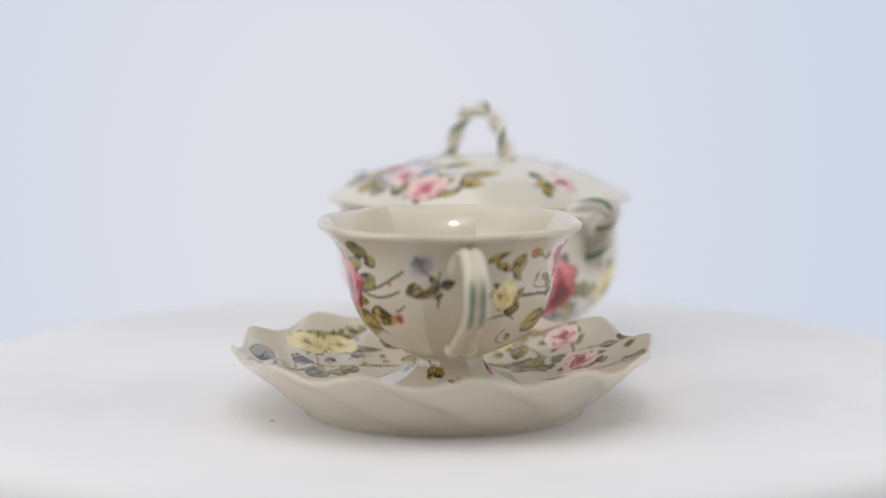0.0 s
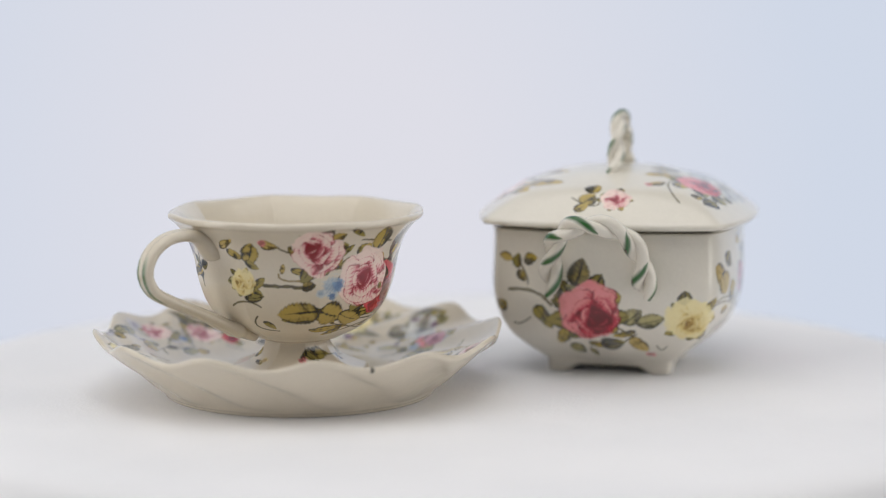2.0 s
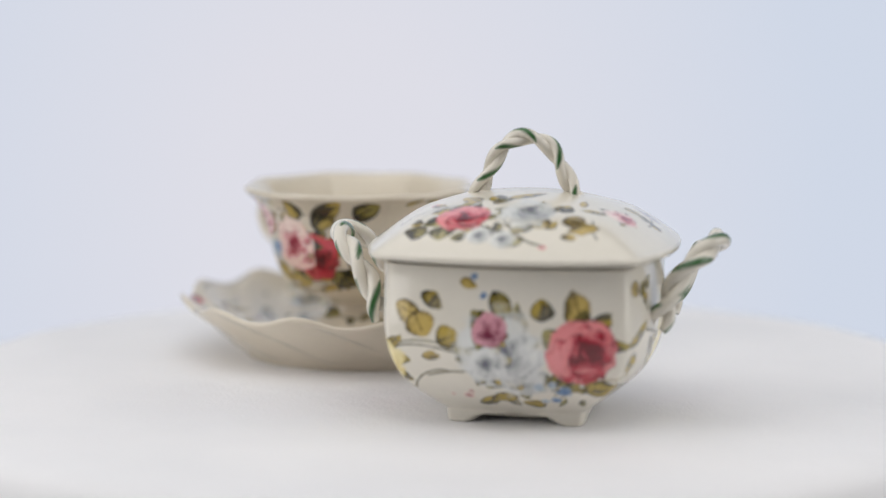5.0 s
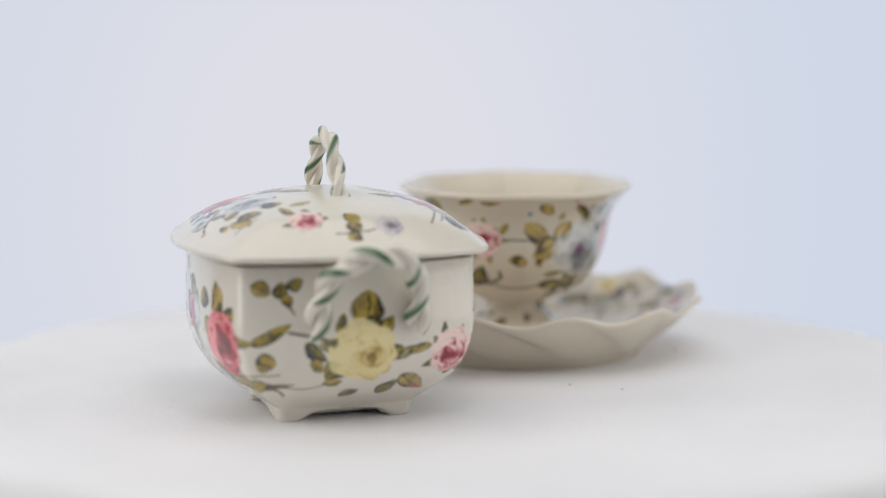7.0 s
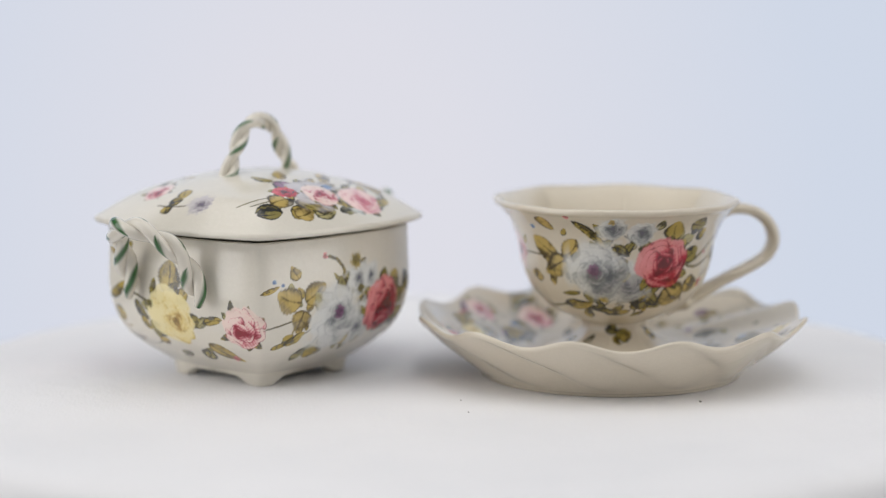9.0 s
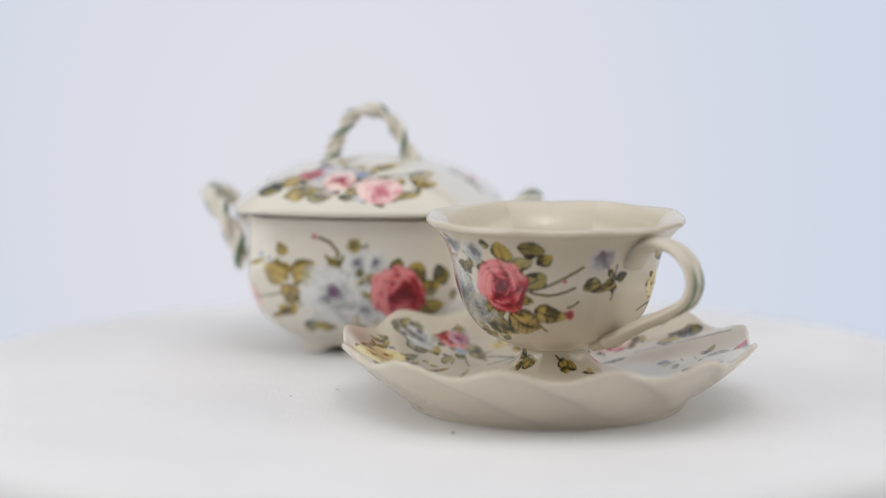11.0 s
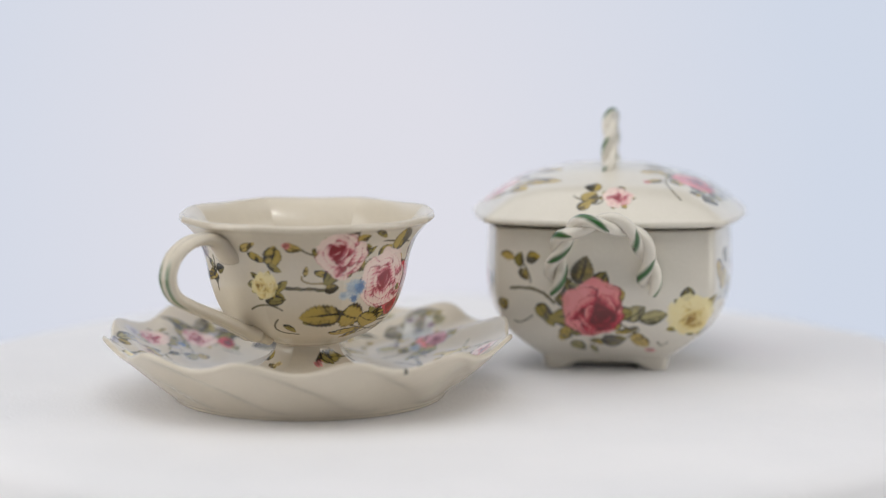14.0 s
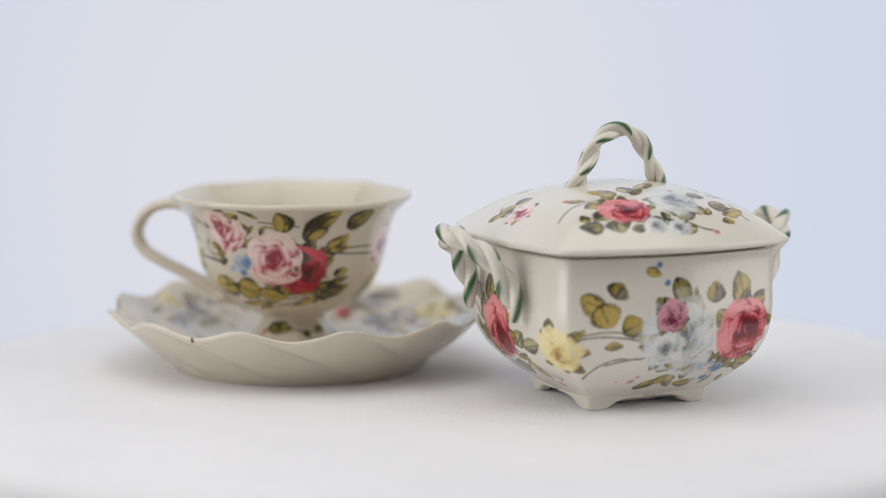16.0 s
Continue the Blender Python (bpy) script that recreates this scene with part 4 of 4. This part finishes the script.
# ---- cup ----
CUP_AT, CUP_TURN = (0.6, -54.6), -82.0
SAUCER_AT, SAUCER_TURN = (-1.1, -53.0), 0.0
BOWL_AT, BOWL_TURN = (10.8, 60.3), -45.0


def round_body(line, cols, shape):
    """Revolves a line of (r, z, w) with a plan: w is how strongly the plan shape acts."""
    a = np.linspace(0, 2 * math.pi, cols, endpoint=False)
    return shape(line, a).reshape(-1, 3), grid_faces(len(line), cols), a


def cup_shape(line, a):
    r, z, w = (line[:, i][:, None] for i in range(3))
    rr = r * octagon(a[None], 1.0) * w + r * (1 - w)
    zz = z + 0.0 * rr + 0.15 * np.maximum(0, (z - 46) / 10) * np.cos(8 * a[None] + math.pi)
    return np.stack([rr * np.cos(a), rr * np.sin(a), zz], -1)


def build_cup():
    cup = thing("teacup", "cream porcelain footed teacup printed with roses, on its saucer", "teacup")
    outer = [(11.0, 17.2, 0.2), (14.5, 18.6, 0.3), (21.8, 22.4, 0.35), (27.3, 28.4, 0.36), (30.4, 36.0, 0.36), (31.9, 43.5, 0.34), (34.2, 49.8, 0.32), (37.5, 53.9, 0.35), (39.3, 55.3, 0.3)]
    inner = [(39.7, 55.9, 0.3), (39.5, 56.9, 0.3), (38.7, 57.2, 0.35), (35.8, 55.0, 0.5), (32.4, 50.0, 0.7), (29.6, 43.5, 0.85), (27.2, 36.0, 0.9), (23.6, 29.4, 0.8), (18.6, 24.4, 0.6), (10, 20.8, 0.4), (0.3, 20.0, 0.2)]
    line = np.vstack([smooth_line(outer, 0.25), smooth_line(inner, 0.9)])
    v, f, a = round_body(line, CUP_COLS, cup_shape)
    n_out = len(smooth_line(outer, 0.25)) * CUP_COLS
    col = np.repeat(CREAM[None], len(v), 0)
    paint_cup(v, col, n_out)
    mesh_object("cup_wall", v * U, f, GLAZE, cup, "cream octagonal flared bowl with printed roses", colors=col)
    foot = [(10.6, 18.4, 0.2), (10.2, 16.6, 0.4), (11.2, 14.2, 0.8), (14.4, 11.4, 1.0), (19.0, 9.4, 1.0), (21.6, 8.2, 1.0), (22.2, 7.0, 1.0), (21.4, 6.2, 1.0), (19.6, 6.0, 1.0), (17.0, 7.2, 1.0), (0.5, 9.0, 1.0)]
    line = smooth_line(foot, 0.5)
    v, f, a = round_body(line, 320, cup_shape)
    col = np.repeat(CREAM[None], len(v), 0)
    paint_foot(v, col)
    mesh_object("foot", v * U, f, GLAZE, cup, "cream octagonal pedestal foot with small printed sprigs", colors=col)
    # ear handle: a flat ribbon from under the rim to the base of the bowl
    path = smooth_line([(30.5, 46.0), (35.5, 50.9), (41.0, 52.4), (47.3, 51.4), (52.4, 47.6), (54.4, 42.0), (52.2, 36.8), (46.8, 33.4), (39.8, 30.2), (32.5, 26.8), (26.0, 23.4), (17.0, 19.6)], 0.35)
    p3 = np.stack([path[:, 0], 0 * path[:, 0], path[:, 1]], 1)
    s = np.linspace(0, 1, len(p3))
    rad = 1.95 + 1.1 * np.exp(-(s / 0.09) ** 2) + 0.25 * np.exp(-((s - 0.84) / 0.06) ** 2) + 0.75 * np.exp(-((s - 0.915) / 0.028) ** 2)
    v, width = ribbon_section(p3, rad, 48)
    f = grid_faces(len(p3), 48).tolist() + [list(range(48))[::-1], [(len(p3) - 1) * 48 + k for k in range(48)]]
    col = np.repeat(CREAM[None], len(v), 0)
    paint_ear(col, s, width)
    mesh_object("handle", v * U, f, GLAZE, cup, "cream ear handle with two green stripes", colors=col)
    return cup


def ribbon_section(path, rad, sides):
    """A ribbon in the xz plane, wide along y, with a shallow groove along its outer face."""
    tan = np.gradient(path, axis=0)
    tan /= np.linalg.norm(tan, axis=1)[:, None]
    out = np.stack([-tan[:, 2], 0 * tan[:, 0], tan[:, 0]], 1)
    a = np.linspace(0, 2 * math.pi, sides, endpoint=False)
    y = np.sign(np.cos(a)) * np.abs(np.cos(a)) ** 0.8 * 1.75
    h = np.sin(a) * 0.95
    h = np.where(h > 0, h * (1 - 0.35 * np.exp(-(y / 0.35) ** 2)), h)
    v = path[:, None] + rad[:, None, None] * (out[:, None] * h[None, :, None] + np.array((0, 1.0, 0))[None, None] * y[None, :, None])
    return v.reshape(-1, 3), (y, h)


# ---- saucer ----
LOBES = 12


def saucer_shape(line, a):
    r, z, w = (line[:, i][:, None] for i in range(3))
    twist = math.radians(34) * np.clip((62 - r) / 24, 0, 1)
    crest = np.radians(9.0 + 1.5 * np.cos(a[None] - math.radians(150)))
    ph = LOBES * (a[None] - twist - crest)
    wave = np.cos(ph + 0.12 * np.sin(ph))
    rr = r + 1.1 * w * wave
    zz = z + 1.6 * w * wave
    return np.stack([rr * np.cos(a), rr * np.sin(a), zz], -1)


def build_saucer():
    ob = thing("saucer", "cream porcelain saucer with a wavy swirled rim and printed flowers", "saucer")
    top = [(0.3, 5.8, 0), (20, 5.8, 0), (30, 6.2, 0), (37, 7.6, 0.15), (45, 10.6, 0.45), (53, 14.2, 0.8), (59, 17.6, 1), (61.6, 19.3, 1)]
    under = [(62.3, 19.5, 1), (62.7, 18.8, 1), (62.2, 17.8, 1), (58, 14.2, 1.05), (52, 9.6, 1.05), (46.8, 5.2, 0.75), (43.6, 2.5, 0.25), (42.6, 1.3, 0.05), (41.6, 1.1, 0), (36.0, 2.6, 0), (20, 3.4, 0), (0.3, 3.4, 0)]
    t_line = smooth_line(top, 0.36)
    line = np.vstack([t_line, smooth_line(under, 0.8)])
    v, f, a = round_body(line, DISH_COLS, saucer_shape)
    col = np.repeat(CREAM[None], len(v), 0)
    paint_saucer(v, col, len(t_line) * DISH_COLS)
    mesh_object("dish", v * U, f[:, ::-1], GLAZE, ob, "cream swirled dish with printed flowers", colors=col)
    ring = smooth_line([(41.9, 2.0, 0.0), (42.1, 1.1, 0.0), (41.9, 0.35, 0.0), (41.0, 0.0, 0.0), (38.6, 0.1, 0.0), (37.2, 1.4, 0.0), (36.4, 3.2, 0.0)], 0.4)
    v, f, a = round_body(ring, 320, saucer_shape)
    mesh_object("foot_ring", v * U, f[:, ::-1], GLAZE, ob, "low cream foot ring")
    return ob


# ---- sugar bowl ----
def bowl_shape(line, a):
    """w runs from the small square of the base (0) to the bowed square of the wall (1)."""
    r, z, w = (line[:, i][:, None] for i in range(3))
    base = 0.985 * bowed_square(a[None], 1.0, 6.0, 44.0)
    wall = 0.965 * bowed_square(a[None], 1.0, 2.6, 60.0)
    rr = r * (base * (1 - w) + wall * w)
    return np.stack([rr * np.cos(a), rr * np.sin(a), z + 0 * rr], -1)


def lid_shape(line, a):
    """Round at the crown (w = 0), bowed square at the rim (w = 1)."""
    r, z, w = (line[:, i][:, None] for i in range(3))
    rr = r * (1 - w + w * 0.965 * bowed_square(a[None], 1.0, 2.3, 8.0 + 50.0 * w ** 5))
    return np.stack([rr * np.cos(a), rr * np.sin(a), z + 0 * rr], -1)


def rope(points, strand, twist_r, turns, step=0.3, sides=20, phase=0.0, open_ends=0.0):
    """Two strands twisted round each other along a line. Verts, faces and colours with a green stripe on each."""
    path = smooth_line(points, step)
    tan = np.gradient(path, axis=0)
    tan /= np.linalg.norm(tan, axis=1)[:, None]
    mid = np.cross(path[-1] - path[0], path[len(path) // 2] - path[0])
    mid /= np.linalg.norm(mid)
    other = np.cross(mid, tan)
    other /= np.linalg.norm(other, axis=1)[:, None]
    s = np.linspace(0, 1, len(path))
    verts, faces, cols = [], [], []
    for k in (0, 1):
        ang = -2 * math.pi * turns * s + math.pi * k + phase
        spread = twist_r * (1 + open_ends * (np.exp(-(s / 0.12) ** 2) + np.exp(-((1 - s) / 0.12) ** 2)))
        line = path + spread[:, None] * (np.cos(ang)[:, None] * mid + np.sin(ang)[:, None] * other)
        rad = strand * (1 - 0.35 * np.exp(-(s / 0.03) ** 2) - 0.35 * np.exp(-((1 - s) / 0.03) ** 2))
        t2 = np.gradient(line, axis=0)
        t2 /= np.linalg.norm(t2, axis=1)[:, None]
        out = line - path
        out -= t2 * np.sum(out * t2, axis=1)[:, None]
        out /= np.linalg.norm(out, axis=1)[:, None]
        sid = np.cross(t2, out)
        a = np.linspace(0, 2 * math.pi, sides, endpoint=False)
        v = line[:, None] + rad[:, None, None] * (out[:, None] * np.cos(a)[None, :, None] + sid[:, None] * np.sin(a)[None, :, None])
        base = sum(len(x) for x in verts)
        f = grid_faces(len(path), sides) + base
        faces += f.tolist()
        faces.append([base + i for i in range(sides)][::-1])
        faces.append([base + (len(path) - 1) * sides + i for i in range(sides)])
        verts.append(v.reshape(-1, 3))
        # brushed strokes, pointed at both ends, on the outer side of the strand
        stroke = np.sqrt(np.clip(np.sin(2 * math.pi * turns * 1.5 * s + 1.3 * k) + 0.70, 0, 1)) * 0.62 + 0.01
        off = ((a + 0.25 + math.pi) % (2 * math.pi)) - math.pi
        m = np.exp(-(off[None] / stroke[:, None]) ** 4)[..., None]
        cols.append((PALE_CREAM * (1 - m) + GREEN * m).reshape(-1, 3))
    return np.vstack(verts), faces, np.vstack(cols)


def build_sugar_bowl():
    ob = thing("sugar_bowl", "cream porcelain lidded sugar bowl printed with roses on a white cloth", "sugar bowl")
    outer = [(20.4, 3.0, 0.0), (22.4, 4.4, 0.06), (25.6, 6.4, 0.3), (31.0, 10.0, 0.6), (36.6, 14.8, 0.85), (40.5, 21.4, 1), (42.0, 29.0, 1), (41.9, 38.0, 1), (41.7, 44.6, 1), (41.9, 47.9, 1)]
    inner = [(41.3, 48.35, 1), (40.0, 47.9, 1), (39.0, 42.0, 1), (38.8, 31.0, 1), (35.0, 22.0, 1), (28.0, 14.0, 0.8), (18, 9, 0.5), (0.3, 7.5, 0.3)]
    o = smooth_line(outer, 0.27)
    # underside dropped near the cloth, added to keep light out between the feet
    under = smooth_line([(0.3, 0.9, 0.0), (13.5, 0.9, 0.0), (15.6, 1.1, 0.0), (16.4, 2.2, 0.0), (17.6, 2.9, 0.0), (20.1, 2.9, 0.0)], 1.0)
    line = np.vstack([under, o, smooth_line(inner, 1.2)])
    v, f, a = round_body(line, BOWL_COLS, bowl_shape)
    col = np.repeat(PALE_CREAM[None], len(v), 0)
    paint_bowl(v, col, len(under) * BOWL_COLS, (len(under) + len(o)) * BOWL_COLS)
    mesh_object("body", v * U, f, GLAZE, ob, "cream square bowl with bowed sides and printed roses", colors=col)
    # four bracket feet: each bends round a corner of the base, with an arched lower edge
    edge = smooth_line([(0.0, 0.0), (4.6, 0.0), (6.0, 0.3), (7.4, 1.0), (9.2, 2.0), (11.6, 2.7), (14.5, 3.0), (19.0, 3.1)], 0.7)
    edge = np.vstack([edge[::-1] * (-1, 1), edge[1:]])
    for k in range(4):
        rows = []
        for inset, lift in ((0.6, None), (0.0, 0.9), (0.0, 0.25), (0.25, 0.0), (0.9, -0.08), (2.4, 0.0), (3.0, 0.4), (3.2, None)):
            for s, z in edge:
                turn_soft = math.sqrt(s * s + 7.0)
                h = 6.6 if lift is None else z + lift
                out = 29.0 - inset * 1.3 - turn_soft * 0.707 + 0.30 * h
                rows.append((out, s * 0.707 * (1 - inset * 0.01), h))
        n = len(edge)
        faces = grid_faces(8, n, wrap=False).tolist()
        faces.append([i * n for i in range(8)])
        faces.append([i * n + n - 1 for i in range(8)][::-1])
        turn = Matrix.Rotation(math.radians(45 + 90 * k), 4, "Z")
        mesh_object("foot", np.array([turn @ Vector(p) for p in rows]) * U, faces, GLAZE, ob, colors=np.repeat(PALE_CREAM[None], len(rows), 0))
    # twisted side handles
    for sign in (1, -1):
        pts = [(40.6, -14.8, 29.5), (42.8, -14.8, 34.0), (45.2, -14.2, 40.4), (50.4, -11.4, 47.6), (55.4, -5.4, 52.0), (56.6, 0.0, 52.9), (55.4, 5.4, 52.0), (50.4, 11.4, 47.6), (45.2, 14.2, 40.4), (42.8, 14.8, 34.0), (40.6, 14.8, 29.5)]
        pts = [(x * sign, y * sign, z) for x, y, z in pts]
        v, f, c = rope(pts, 2.0, 1.55, 3.0, phase=0.4, open_ends=0.5)
        mesh_object("handle", v * U, f, GLAZE, ob, "twisted cream rope handle with green stripes", colors=c)
    # lid
    top = [(0.3, 66.4, 0), (8, 66.2, 0), (18, 64.9, 0.25), (26, 62.8, 0.55), (32, 60.8, 0.75), (36.5, 58.4, 0.88), (41, 55.4, 0.97), (44.6, 52.8, 1), (46.2, 51.7, 1)]
    rim = [(46.7, 51.0, 1), (46.6, 50.2, 1), (45.8, 49.6, 1), (43.0, 49.8, 1), (40.4, 49.9, 1), (38.6, 48.0, 1), (38.0, 50.6, 1), (34, 55, 1), (20, 61, 1), (0.3, 63.6, 1)]
    t_line = smooth_line(top, 0.32)
    line = np.vstack([t_line, smooth_line(rim, 0.7)])
    v, f, a = round_body(line, LID_COLS, lid_shape)
    col = np.repeat(PALE_CREAM[None], len(v), 0)
    paint_lid(v, col, len(t_line) * LID_COLS)
    lid = mesh_object("lid", v * U, f[:, ::-1], GLAZE, ob, "cream domed square lid with printed roses", colors=col)
    pts = [(-16.6, 0, 62.6), (-13.8, 0, 66.0), (-10.4, 0, 72.8), (-6.3, 0, 79.4), (0.2, 0, 82.0), (6.7, 0, 79.4), (10.8, 0, 72.8), (14.2, 0, 66.0), (17.0, 0, 62.6)]
    slant = Matrix.Rotation(math.radians(1.5), 4, "Z")
    v, f, c = rope([tuple(slant @ Vector(q)) for q in pts], 1.55, 1.2, 2.6, phase=0.9, open_ends=0.35)
    mesh_object("knob", v * U, f, GLAZE, lid, "twisted rope loop with green stripes", colors=c)
    return ob


build_structure()
TABLECLOTH = build_tablecloth()
CUP = build_cup()
SAUCER = build_saucer()
SUGAR_BOWL = build_sugar_bowl()


# ---- turning ----
def turning(ob, at, turn):
    """Carries a thing round the turntable's axis for the whole clip."""
    r, a = math.hypot(*at), math.degrees(math.atan2(at[1], at[0]))
    rows = []
    for i in range(81):
        t = i * 0.2
        b = math.radians(a - TURN * t)
        rows.append((t, pose(r * math.cos(b) * U, r * math.sin(b) * U, 0, 0, 0, turn - TURN * t)))
    walk(ob, rows)


def motions():
    turning(TABLECLOTH, (0.0, 0.0), 0.0)
    turning(CUP, CUP_AT, CUP_TURN)
    turning(SAUCER, SAUCER_AT, SAUCER_TURN)
    turning(SUGAR_BOWL, BOWL_AT, BOWL_TURN)


motions()
